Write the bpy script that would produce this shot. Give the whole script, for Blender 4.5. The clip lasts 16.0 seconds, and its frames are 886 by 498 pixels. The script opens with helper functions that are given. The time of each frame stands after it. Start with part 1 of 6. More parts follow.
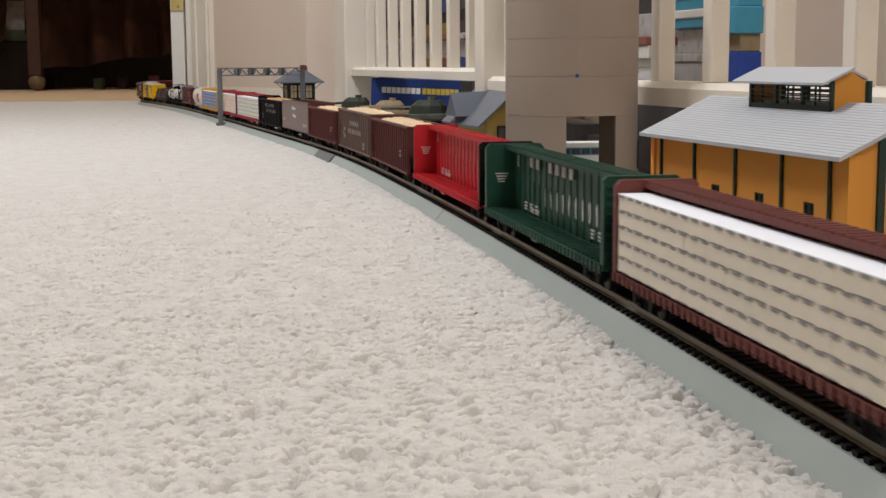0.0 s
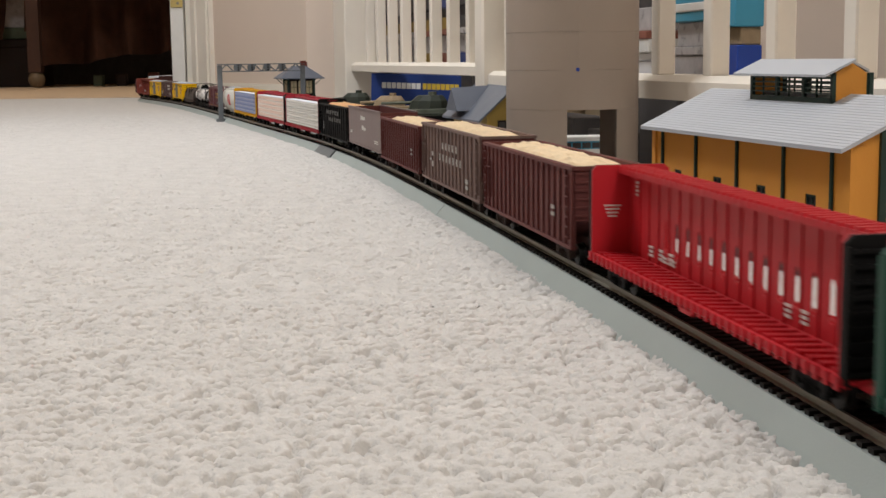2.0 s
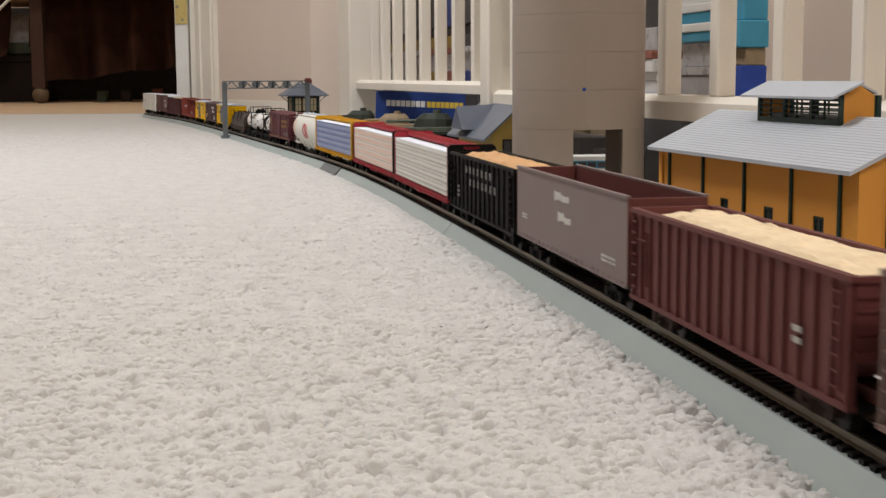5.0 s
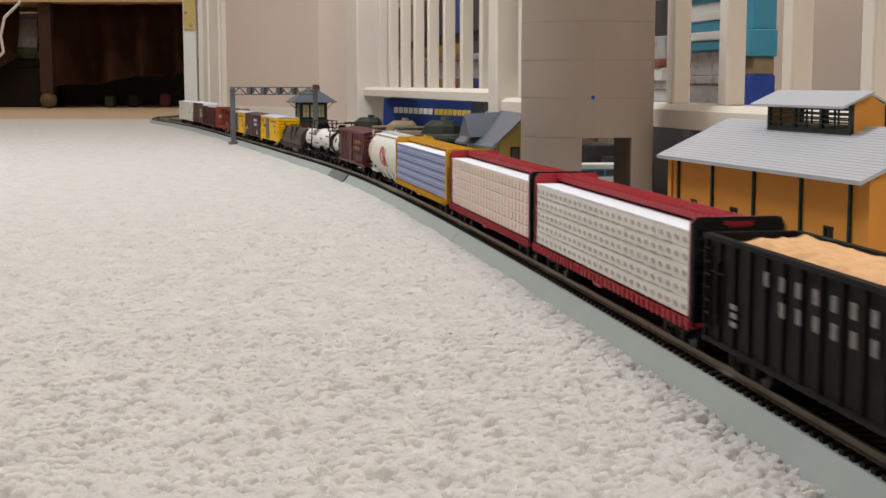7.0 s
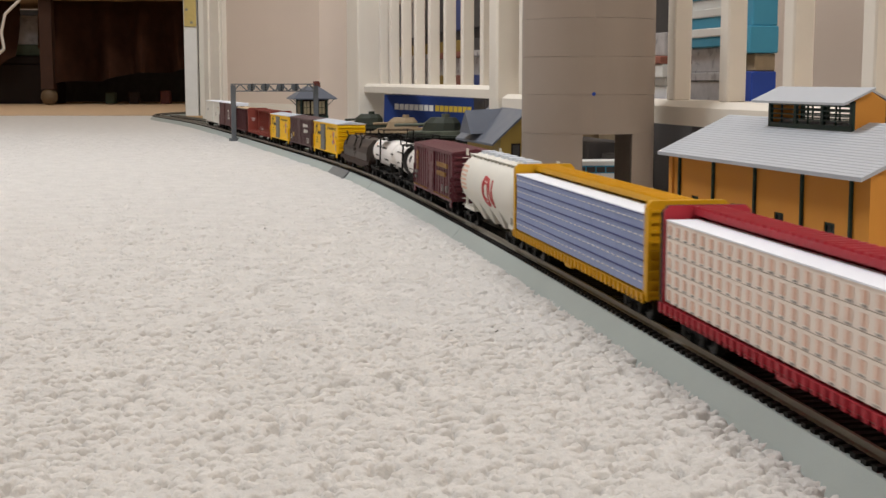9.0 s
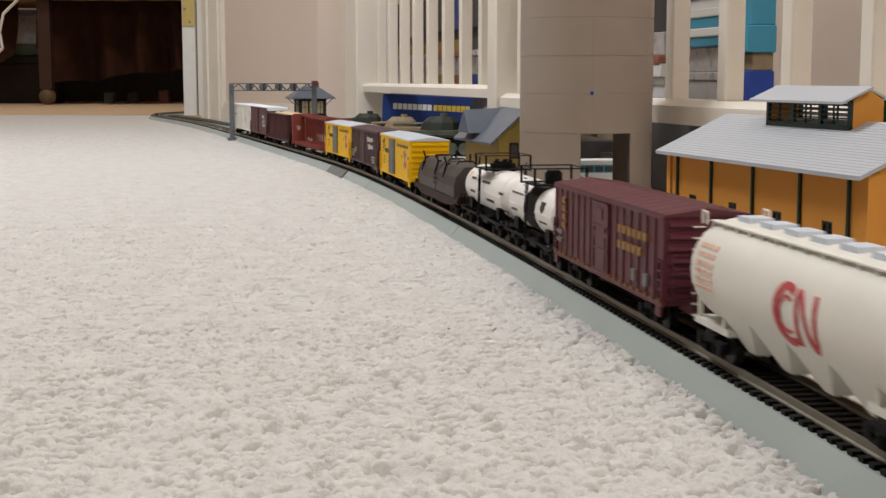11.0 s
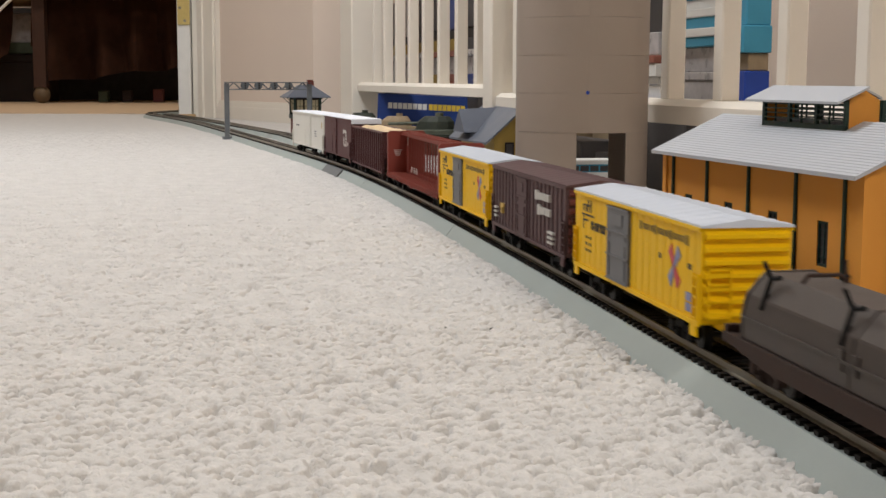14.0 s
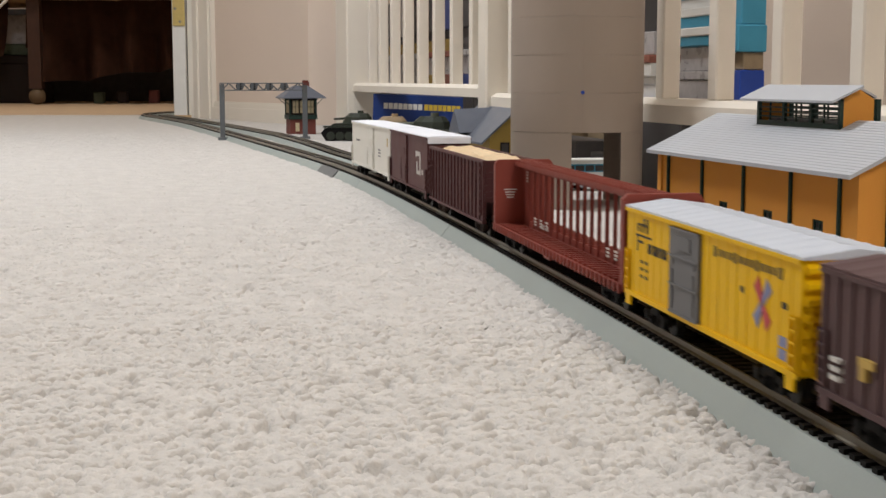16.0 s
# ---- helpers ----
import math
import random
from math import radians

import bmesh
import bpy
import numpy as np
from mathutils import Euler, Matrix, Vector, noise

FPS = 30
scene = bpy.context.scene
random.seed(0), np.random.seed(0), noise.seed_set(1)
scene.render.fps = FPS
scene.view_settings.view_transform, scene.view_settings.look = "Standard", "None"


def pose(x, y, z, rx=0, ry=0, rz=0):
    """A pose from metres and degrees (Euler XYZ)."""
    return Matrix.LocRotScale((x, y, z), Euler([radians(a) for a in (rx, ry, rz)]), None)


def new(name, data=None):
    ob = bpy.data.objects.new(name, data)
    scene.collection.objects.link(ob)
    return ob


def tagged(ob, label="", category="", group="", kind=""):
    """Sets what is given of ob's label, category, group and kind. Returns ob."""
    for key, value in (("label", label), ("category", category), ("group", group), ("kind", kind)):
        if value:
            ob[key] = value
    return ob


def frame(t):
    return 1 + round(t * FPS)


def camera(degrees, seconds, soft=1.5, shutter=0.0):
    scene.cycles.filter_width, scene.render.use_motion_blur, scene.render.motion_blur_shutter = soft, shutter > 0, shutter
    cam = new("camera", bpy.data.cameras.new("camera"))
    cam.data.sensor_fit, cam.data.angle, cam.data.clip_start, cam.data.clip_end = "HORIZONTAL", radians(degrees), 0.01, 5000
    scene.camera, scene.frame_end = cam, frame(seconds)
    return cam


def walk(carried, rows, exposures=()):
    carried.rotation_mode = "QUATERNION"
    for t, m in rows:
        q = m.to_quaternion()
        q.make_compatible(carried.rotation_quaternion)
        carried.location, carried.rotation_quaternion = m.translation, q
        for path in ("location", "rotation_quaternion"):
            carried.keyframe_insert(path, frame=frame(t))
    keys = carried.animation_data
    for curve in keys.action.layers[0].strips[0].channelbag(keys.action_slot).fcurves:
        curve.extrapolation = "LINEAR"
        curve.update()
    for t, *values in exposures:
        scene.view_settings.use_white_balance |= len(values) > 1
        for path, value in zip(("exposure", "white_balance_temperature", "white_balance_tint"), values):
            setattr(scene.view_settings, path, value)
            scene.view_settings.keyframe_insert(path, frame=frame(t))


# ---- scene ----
cam = camera(36.18, 16.0, 1.5, 0.5)
# seconds, eye, tilt, turn and lean of a camera held in the hand just over the carpet
PATH = [
    (0, 0.0060, -0.0005, 0.1142, 82.182, 0.097, -0.406),
    (0.5, 0.0057, -0.0007, 0.1143, 82.136, 0.107, -0.486),
    (1, 0.0056, -0.0006, 0.1140, 82.097, 0.104, -0.530),
    (1.5, 0.0055, -0.0007, 0.1137, 82.050, 0.120, -0.597),
    (2, 0.0054, -0.0002, 0.1133, 81.992, 0.131, -0.710),
    (2.5, 0.0050, 0.0002, 0.1128, 82.004, 0.119, -0.735),
    (3, 0.0047, -0.0004, 0.1134, 82.074, 0.127, -0.743),
    (3.5, 0.0043, -0.0006, 0.1138, 82.232, 0.130, -0.667),
    (4, 0.0039, -0.0007, 0.1141, 82.404, 0.127, -0.581),
    (6.5, -0.0007, -0.0006, 0.1148, 83.021, 0.355, 0.030),
    (7, 0.0000, -0.0006, 0.1144, 83.036, 0.430, 0.011),
    (7.5, 0.0002, -0.0004, 0.1144, 82.973, 0.482, -0.062),
    (8, 0.0001, -0.0004, 0.1142, 82.928, 0.484, -0.048),
    (8.5, 0.0007, 0.0002, 0.1140, 82.901, 0.479, -0.054),
    (9, -0.0000, -0.0002, 0.1143, 82.898, 0.460, 0.004),
    (11.5, 0.0004, -0.0002, 0.1136, 82.885, 0.387, 0.024),
    (12, -0.0005, -0.0003, 0.1138, 82.845, 0.377, 0.051),
    (12.5, -0.0004, 0.0003, 0.1134, 82.843, 0.348, 0.085),
    (13, -0.0005, 0.0003, 0.1134, 82.828, 0.298, 0.127),
    (13.5, -0.0008, -0.0002, 0.1137, 82.862, 0.220, 0.179),
    (14, -0.0007, -0.0003, 0.1133, 82.875, 0.157, 0.177),
    (14.5, -0.0004, 0.0004, 0.1132, 82.871, 0.103, 0.160),
    (15, -0.0004, 0.0003, 0.1134, 82.877, 0.072, 0.113),
    (15.5, -0.0003, -0.0000, 0.1134, 82.868, 0.047, 0.033),
    (16, -0.0000, 0.0000, 0.1133, 82.882, 0.000, 0.000),
]
walk(cam, [(t, pose(x, y, z, tilt, 0, turn) @ pose(0, 0, 0, 0, 0, lean)) for t, x, y, z, tilt, turn, lean in PATH],
     [(0, 0.0, 6500, 10), (16, 0.0, 6500, 10)])

# ---- light ----
world = bpy.data.worlds.new("world")
scene.world = world
world.use_nodes = True
world.node_tree.nodes["Background"].inputs[0].default_value = (1.0, 0.93, 0.85, 1)
world.node_tree.nodes["Background"].inputs[1].default_value = 0.2


def area_lamp(name, x, y, z, sx, sy, watts, color):
    data = bpy.data.lights.new(name, "AREA")
    data.shape, data.size, data.size_y, data.energy, data.color = "RECTANGLE", sx, sy, watts, color
    ob = new(name, data)
    ob.matrix_world = pose(x, y, z)
    return ob


# lamps out of view, assumed from the soft light overhead
area_lamp("unseen_ceiling_lamp", -1.0, 1.5, 2.38, 0.7, 0.7, 54, (0.958, 0.975, 1.0))
area_lamp("unseen_ceiling_lamp", 0.9, -1.6, 2.38, 0.7, 0.7, 55, (1.0, 0.965, 0.92))
# unseen lamp added to brighten the alcove behind the railing
area_lamp("unseen_ceiling_lamp", 1.3, 2.6, 2.38, 0.5, 0.5, 40, (1.0, 0.95, 0.89))
# unseen lamp added to brighten the wooden floor beyond the doorway
area_lamp("unseen_ceiling_lamp", -1.7, 5.4, 2.38, 0.5, 0.5, 25, (1.0, 0.93, 0.84))

# ---- materials ----
def mat(name, color, rough=0.6, metal=0.0, vary=0.12, size=0.01, bump=0.15, grain=0.0015, island=0.0, spec=0.3):
    """A painted or moulded surface: colour varied at two scales, with fine relief. size and grain in metres."""
    m = bpy.data.materials.new(name)
    m.use_nodes = True
    nt = m.node_tree
    n, link = nt.nodes, nt.links.new
    bsdf = n["Principled BSDF"]
    co = n.new("ShaderNodeTexCoord")
    big, fine = n.new("ShaderNodeTexNoise"), n.new("ShaderNodeTexNoise")
    big.inputs["Scale"].default_value, big.inputs["Detail"].default_value = 1 / size, 4
    fine.inputs["Scale"].default_value, fine.inputs["Detail"].default_value = 1 / grain, 2
    link(co.outputs["Object"], big.inputs["Vector"])
    link(co.outputs["Object"], fine.inputs["Vector"])
    mix = n.new("ShaderNodeMix")
    mix.data_type, mix.blend_type = "RGBA", "MIX"
    dark = [c * (1 - vary) for c in color] + [1]
    light = [min(1, c * (1 + vary)) for c in color] + [1]
    mix.inputs[6].default_value, mix.inputs[7].default_value = dark, light
    add = n.new("ShaderNodeMath")
    add.operation = "MULTIPLY_ADD"
    add.inputs[1].default_value = 0.35
    link(fine.outputs["Fac"], add.inputs[0])
    half = n.new("ShaderNodeMath")
    half.operation = "MULTIPLY_ADD"
    half.inputs[1].default_value, half.inputs[2].default_value = 1.3, -0.32
    link(big.outputs["Fac"], half.inputs[0])
    link(half.outputs[0], add.inputs[2])
    link(add.outputs[0], mix.inputs[0])
    last = mix.outputs[2]
    if island:
        info, geo = n.new("ShaderNodeObjectInfo"), n.new("ShaderNodeNewGeometry")
        sm = n.new("ShaderNodeMath")
        link(info.outputs["Random"], sm.inputs[0])
        link(geo.outputs["Random Per Island"], sm.inputs[1])
        ramp = n.new("ShaderNodeMapRange")
        ramp.inputs[2].default_value = 2.0
        ramp.inputs[3].default_value, ramp.inputs[4].default_value = 1 - island, 1 + island
        link(sm.outputs[0], ramp.inputs[0])
        hsv = n.new("ShaderNodeHueSaturation")
        link(last, hsv.inputs["Color"])
        link(ramp.outputs[0], hsv.inputs["Value"])
        last = hsv.outputs[0]
    link(last, bsdf.inputs["Base Color"])
    rr = n.new("ShaderNodeMapRange")
    rr.inputs[3].default_value, rr.inputs[4].default_value = max(0.02, rough - 0.12), min(1, rough + 0.12)
    link(big.outputs["Fac"], rr.inputs[0])
    link(rr.outputs[0], bsdf.inputs["Roughness"])
    bsdf.inputs["Metallic"].default_value = metal
    bsdf.inputs["Specular IOR Level"].default_value = spec
    if bump:
        b = n.new("ShaderNodeBump")
        b.inputs["Strength"].default_value, b.inputs["Distance"].default_value = bump, grain * 0.5
        link(fine.outputs["Fac"], b.inputs["Height"])
        link(b.outputs[0], bsdf.inputs["Normal"])
    return m


M = {}
M["carpet"] = mat("carpet_wool", (0.585, 0.562, 0.535), 0.95, 0, 0.12, 0.02, 0.9, 0.0009, spec=0.1)
M["wood_floor"] = mat("oak_floor", (0.56, 0.41, 0.27), 0.45, 0, 0.15, 0.08, 0.1, 0.004, 0.1)
M["wall"] = mat("beige_wall_paint", (0.74, 0.625, 0.53), 0.8, 0, 0.04, 0.3, 0.12, 0.003)
M["white_paint"] = mat("cream_gloss_paint", (0.82, 0.765, 0.675), 0.4, 0, 0.04, 0.1, 0.05, 0.002)
M["ceiling"] = mat("ceiling_paint", (0.8, 0.78, 0.74), 0.9, 0, 0.03, 0.3, 0.1, 0.003)
M["roadbed"] = mat("grey_roadbed_plastic", (0.355, 0.395, 0.375), 0.55, 0, 0.07, 0.03, 0.15, 0.0008, 0.04)
M["grey_joint"] = mat("mid_grey_roadbed_plastic", (0.16, 0.165, 0.165), 0.6, 0, 0.12, 0.02, 0.2, 0.0008)
M["tie"] = mat("black_tie_plastic", (0.009, 0.0075, 0.0065), 0.7, 0, 0.3, 0.01, 0.2, 0.0008, 0.2, spec=0.2)
M["rail"] = mat("nickel_silver_rail", (0.28, 0.26, 0.215), 0.4, 0.75, 0.15, 0.01, 0.1, 0.0006)
M["black"] = mat("black_plastic", (0.0055, 0.005, 0.005), 0.65, 0, 0.3, 0.008, 0.15, 0.0006, spec=0.14)
M["wheel"] = mat("blackened_wheel_metal", (0.015, 0.014, 0.013), 0.5, 0.4, 0.3, 0.004, 0.15, 0.0005)
M["truck_brown"] = mat("rusty_brown_plastic", (0.034, 0.018, 0.013), 0.75, 0, 0.3, 0.004, 0.3, 0.0005)
M["white_print"] = mat("white_lettering_ink", (0.60, 0.58, 0.54), 0.6, 0, 0.08, 0.005, 0, 0.0005)
M["yellow_print"] = mat("yellow_lettering_ink", (0.52, 0.35, 0.09), 0.6, 0, 0.08, 0.005, 0, 0.0005)
M["black_print"] = mat("black_lettering_ink", (0.03, 0.025, 0.02), 0.6, 0, 0.1, 0.005, 0, 0.0005)
M["faded_yellow_print"] = mat("faded_yellow_lettering_ink", (0.30, 0.17, 0.055), 0.6, 0, 0.2, 0.003, 0, 0.0005)
M["slogan_print"] = mat("dull_olive_lettering_ink", (0.20, 0.13, 0.02), 0.6, 0, 0.1, 0.005, 0, 0.0005)
M["red_print"] = mat("red_lettering_ink", (0.50, 0.075, 0.08), 0.6, 0, 0.1, 0.005, 0, 0.0005)
M["blue_print"] = mat("blue_grey_ink", (0.22, 0.24, 0.40), 0.6, 0, 0.1, 0.005, 0, 0.0005)
M["maroon"] = mat("weathered_maroon_plastic", (0.120, 0.032, 0.029), 0.6, 0, 0.16, 0.02, 0.12, 0.0006)
M["green"] = mat("dark_green_plastic", (0.011, 0.052, 0.034), 0.5, 0, 0.14, 0.02, 0.12, 0.0006, spec=0.25)
M["red"] = mat("bright_red_plastic", (0.44, 0.012, 0.020), 0.5, 0, 0.1, 0.02, 0.12, 0.0006, spec=0.3)
M["brown_red"] = mat("brown_red_plastic", (0.135, 0.038, 0.032), 0.6, 0, 0.12, 0.02, 0.12, 0.0006)
M["dark_red"] = mat("dark_red_plastic", (0.36, 0.020, 0.033), 0.5, 0, 0.1, 0.02, 0.12, 0.0006)
M["oxide"] = mat("oxide_red_plastic", (0.225, 0.046, 0.032), 0.55, 0, 0.12, 0.02, 0.12, 0.0006)
M["grey_brown"] = mat("dusty_grey_brown_plastic", (0.165, 0.104, 0.088), 0.65, 0, 0.12, 0.02, 0.12, 0.0006)
M["grey_side"] = mat("warm_grey_plastic", (0.205, 0.155, 0.147), 0.6, 0, 0.06, 0.03, 0.12, 0.0006)
M["dark_brown"] = mat("dark_brown_plastic", (0.088, 0.030, 0.031), 0.55, 0, 0.14, 0.02, 0.12, 0.0006)
M["sp_brown"] = mat("dusty_boxcar_brown_plastic", (0.092, 0.050, 0.051), 0.6, 0, 0.12, 0.02, 0.12, 0.0006)
M["burgundy"] = mat("burgundy_plastic", (0.102, 0.022, 0.031), 0.5, 0, 0.12, 0.02, 0.12, 0.0006)
M["yellow"] = mat("bright_yellow_plastic", (0.80, 0.475, 0.001), 0.5, 0, 0.06, 0.03, 0.1, 0.0006, spec=0.2)
M["ochre"] = mat("golden_yellow_plastic", (0.62, 0.32, 0.005), 0.5, 0, 0.08, 0.03, 0.1, 0.0006, spec=0.25)
# silver grey raised and blued: cool overhead light put into the roof colour
M["grey_roof"] = mat("cool_lit_silver_paint", (0.56, 0.605, 0.68), 0.5, 0, 0.08, 0.03, 0.1, 0.0006)
M["grey_door"] = mat("slate_grey_paint", (0.15, 0.15, 0.155), 0.55, 0, 0.1, 0.01, 0.12, 0.0006)
M["tank_white"] = mat("glossy_white_plastic", (0.78, 0.75, 0.72), 0.35, 0, 0.05, 0.02, 0.05, 0.0006)
M["cream_white"] = mat("cream_white_plastic", (0.72, 0.70, 0.635), 0.5, 0, 0.05, 0.02, 0.08, 0.0006)
M["coil_hood"] = mat("weathered_grey_brown_paint", (0.052, 0.040, 0.034), 0.5, 0, 0.25, 0.02, 0.2, 0.0006)
M["chips"] = mat("wood_chip_load", (0.84, 0.67, 0.45), 0.95, 0, 0.16, 0.006, 0.9, 0.0012, spec=0.1)
M["chips_orange"] = mat("orange_wood_chip_load", (0.78, 0.48, 0.25), 0.95, 0, 0.16, 0.006, 0.9, 0.0012, spec=0.1)
M["wrap_tan"] = mat("lumber_wrap_cream", (0.66, 0.60, 0.50), 0.55, 0, 0.07, 0.012, 0.12, 0.001, 0.05)
M["wrap_white"] = mat("lumber_wrap_white", (0.70, 0.68, 0.63), 0.55, 0, 0.07, 0.012, 0.12, 0.001, 0.05)
M["wrap_pink"] = mat("lumber_wrap_pinkish", (0.78, 0.69, 0.62), 0.55, 0, 0.06, 0.012, 0.12, 0.001, 0.04)
M["wrap_blue"] = mat("lumber_wrap_blue", (0.23, 0.285, 0.48), 0.5, 0, 0.08, 0.012, 0.12, 0.001, 0.04)
# white for roofs and load tops, with cool overhead light tinted in
M["wrap_top"] = mat("cool_lit_white_card", (0.83, 0.86, 0.93), 0.6, 0, 0.03, 0.03, 0.05, 0.001)
M["dot_grey"] = mat("pale_grey_wrap_print", (0.40, 0.385, 0.35), 0.6, 0, 0.15, 0.005, 0, 0.0005)
M["worn_print"] = mat("worn_grey_lettering_ink", (0.22, 0.21, 0.20), 0.7, 0, 0.35, 0.002, 0, 0.0005)
M["wrap_dash"] = mat("grey_wrap_print", (0.25, 0.24, 0.23), 0.6, 0, 0.15, 0.005, 0, 0.0005)
M["pink_dash"] = mat("salmon_wrap_print", (0.74, 0.49, 0.38), 0.6, 0, 0.12, 0.005, 0, 0.0005)
M["navy_dash"] = mat("navy_wrap_print", (0.06, 0.075, 0.22), 0.6, 0, 0.12, 0.005, 0, 0.0005)
M["orange_wall"] = mat("ochre_orange_plastic_wall", (0.67, 0.285, 0.045), 0.6, 0, 0.06, 0.04, 0.15, 0.001)
M["green_trim"] = mat("dark_green_trim", (0.018, 0.040, 0.032), 0.5, 0, 0.15, 0.02, 0.1, 0.0008)
M["roof_grey"] = mat("pale_grey_shingle", (0.48, 0.50, 0.535), 0.6, 0, 0.03, 0.02, 0.08, 0.0008, 0.03)
M["card"] = mat("grey_brown_card_tube", (0.335, 0.278, 0.232), 0.45, 0, 0.05, 0.06, 0.12, 0.0015)
M["card_dark"] = mat("brown_card_inside", (0.10, 0.075, 0.06), 0.8, 0, 0.1, 0.03, 0.12, 0.0015)
M["signal_grey"] = mat("dull_grey_signal_paint", (0.13, 0.14, 0.15), 0.5, 0, 0.12, 0.01, 0.1, 0.0006)
M["blue_box"] = mat("blue_printed_cardboard", (0.018, 0.045, 0.19), 0.45, 0, 0.1, 0.05, 0.08, 0.001)
M["box_yellow"] = mat("yellow_cardboard_print", (0.70, 0.50, 0.06), 0.5, 0, 0.08, 0.02, 0.05, 0.001)
M["olive"] = mat("olive_drab_plastic", (0.030, 0.036, 0.026), 0.6, 0, 0.3, 0.015, 0.2, 0.0008)
M["camo"] = mat("camouflage_green_plastic", (0.10, 0.11, 0.082), 0.6, 0, 0.85, 0.02, 0.2, 0.0008)
M["sand"] = mat("sand_tan_plastic", (0.30, 0.225, 0.14), 0.7, 0, 0.3, 0.015, 0.2, 0.0008)
M["slate_roof"] = mat("blue_grey_roof_plastic", (0.115, 0.128, 0.16), 0.5, 0, 0.12, 0.03, 0.12, 0.001)
M["mustard"] = mat("mustard_yellow_plastic", (0.33, 0.22, 0.05), 0.6, 0, 0.1, 0.02, 0.1, 0.001)
M["brick_red"] = mat("brick_red_plastic", (0.16, 0.045, 0.035), 0.6, 0, 0.15, 0.01, 0.2, 0.0008)
M["pale_window"] = mat("cream_window_plastic", (0.55, 0.47, 0.30), 0.5, 0, 0.1, 0.01, 0.1, 0.0008)
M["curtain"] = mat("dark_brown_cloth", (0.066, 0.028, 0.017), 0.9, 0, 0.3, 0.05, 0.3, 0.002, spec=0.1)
# brown wood lowered to near black to carry the shade under the table
M["dark_wood"] = mat("shaded_dark_brown_wood", (0.016, 0.008, 0.006), 0.6, 0, 0.3, 0.03, 0.2, 0.002)
M["table_leg"] = mat("brown_stained_wood", (0.05, 0.023, 0.015), 0.6, 0, 0.25, 0.03, 0.2, 0.002)
M["ball_wood"] = mat("dull_brown_wood", (0.13, 0.088, 0.05), 0.6, 0, 0.2, 0.02, 0.15, 0.002)
M["green_card"] = mat("dull_green_card", (0.10, 0.12, 0.075), 0.6, 0, 0.2, 0.03, 0.1, 0.002)
M["pale_wood"] = mat("pale_bare_wood", (0.52, 0.36, 0.20), 0.6, 0, 0.15, 0.03, 0.15, 0.002)
M["brass"] = mat("brass_hinge", (0.60, 0.47, 0.18), 0.4, 0.5, 0.1, 0.01, 0.1, 0.0006)
M["teal"] = mat("teal_plastic_box", (0.055, 0.28, 0.42), 0.5, 0, 0.1, 0.04, 0.05, 0.001)
M["navy"] = mat("royal_blue_plastic", (0.02, 0.06, 0.33), 0.4, 0, 0.1, 0.03, 0.05, 0.001)
M["bin"] = mat("cloudy_clear_plastic", (0.42, 0.40, 0.40), 0.3, 0, 0.3, 0.02, 0.1, 0.002)
M["rust_thing"] = mat("rust_brown_card", (0.27, 0.10, 0.07), 0.6, 0, 0.2, 0.02, 0.1, 0.001)
M["paper"] = mat("white_card", (0.74, 0.73, 0.70), 0.6, 0, 0.05, 0.03, 0.05, 0.001)
# near-black grey: shade behind the railing put into colour, also panes and card
M["shadow_box"] = mat("dark_grey_card_and_shade", (0.055, 0.05, 0.05), 0.6, 0, 0.35, 0.03, 0.1, 0.002)
M["lamp_glass"] = mat("opal_glass", (0.8, 0.78, 0.74), 0.4, 0, 0.02, 0.1, 0.0, 0.001)


# ---- shapes ----
def bx(bm, x0, x1, y0, y1, z0, z1, m=None):
    """A box from corner to corner."""
    co = [(x, y, z) for x in (x0, x1) for y in (y0, y1) for z in (z0, z1)]
    v = [bm.verts.new(m @ Vector(c) if m else c) for c in co]
    for f in ((0, 1, 3, 2), (4, 6, 7, 5), (0, 4, 5, 1), (2, 3, 7, 6), (0, 2, 6, 4), (1, 5, 7, 3)):
        bm.faces.new([v[i] for i in f])


def hull(bm, sections, closed=True):
    """Skins rings of points, all of one count, into a solid."""
    rings = [[bm.verts.new(p) for p in ring] for ring in sections]
    n = len(rings[0])
    for a, b in zip(rings, rings[1:]):
        for i in range(n):
            bm.faces.new((a[i], a[(i + 1) % n], b[(i + 1) % n], b[i]))
    if closed:
        bm.faces.new(rings[0][::-1])
        bm.faces.new(rings[-1])


def rod(bm, p, q, r, n=8, r2=None):
    """A round bar from p to q."""
    p, q = Vector(p), Vector(q)
    d = (q - p).normalized()
    u = d.orthogonal().normalized()
    w = d.cross(u)
    ring = lambda c, s: [c + (u * math.cos(2 * math.pi * i / n) + w * math.sin(2 * math.pi * i / n)) * s for i in range(n)]
    hull(bm, [ring(p, r), ring(q, r if r2 is None else r2)])


def part(name, bm, material, parent=None, label="", bevel=0.0, smooth=False):
    """Links a bmesh as one mesh object under a thing or a part."""
    bmesh.ops.recalc_face_normals(bm, faces=bm.faces[:])
    if bevel:
        bmesh.ops.bevel(bm, geom=bm.edges[:], offset=bevel, segments=1, affect="EDGES")
    me = bpy.data.meshes.new(name)
    bm.to_mesh(me)
    bm.free()
    for p in me.polygons:
        p.use_smooth = smooth
    if smooth:
        me.set_sharp_from_angle(angle=radians(40))
    me.materials.append(M[material] if isinstance(material, str) else material)
    ob = new(name, me)
    if parent:
        ob.parent = parent
    if label:
        ob["label"] = label
    return ob


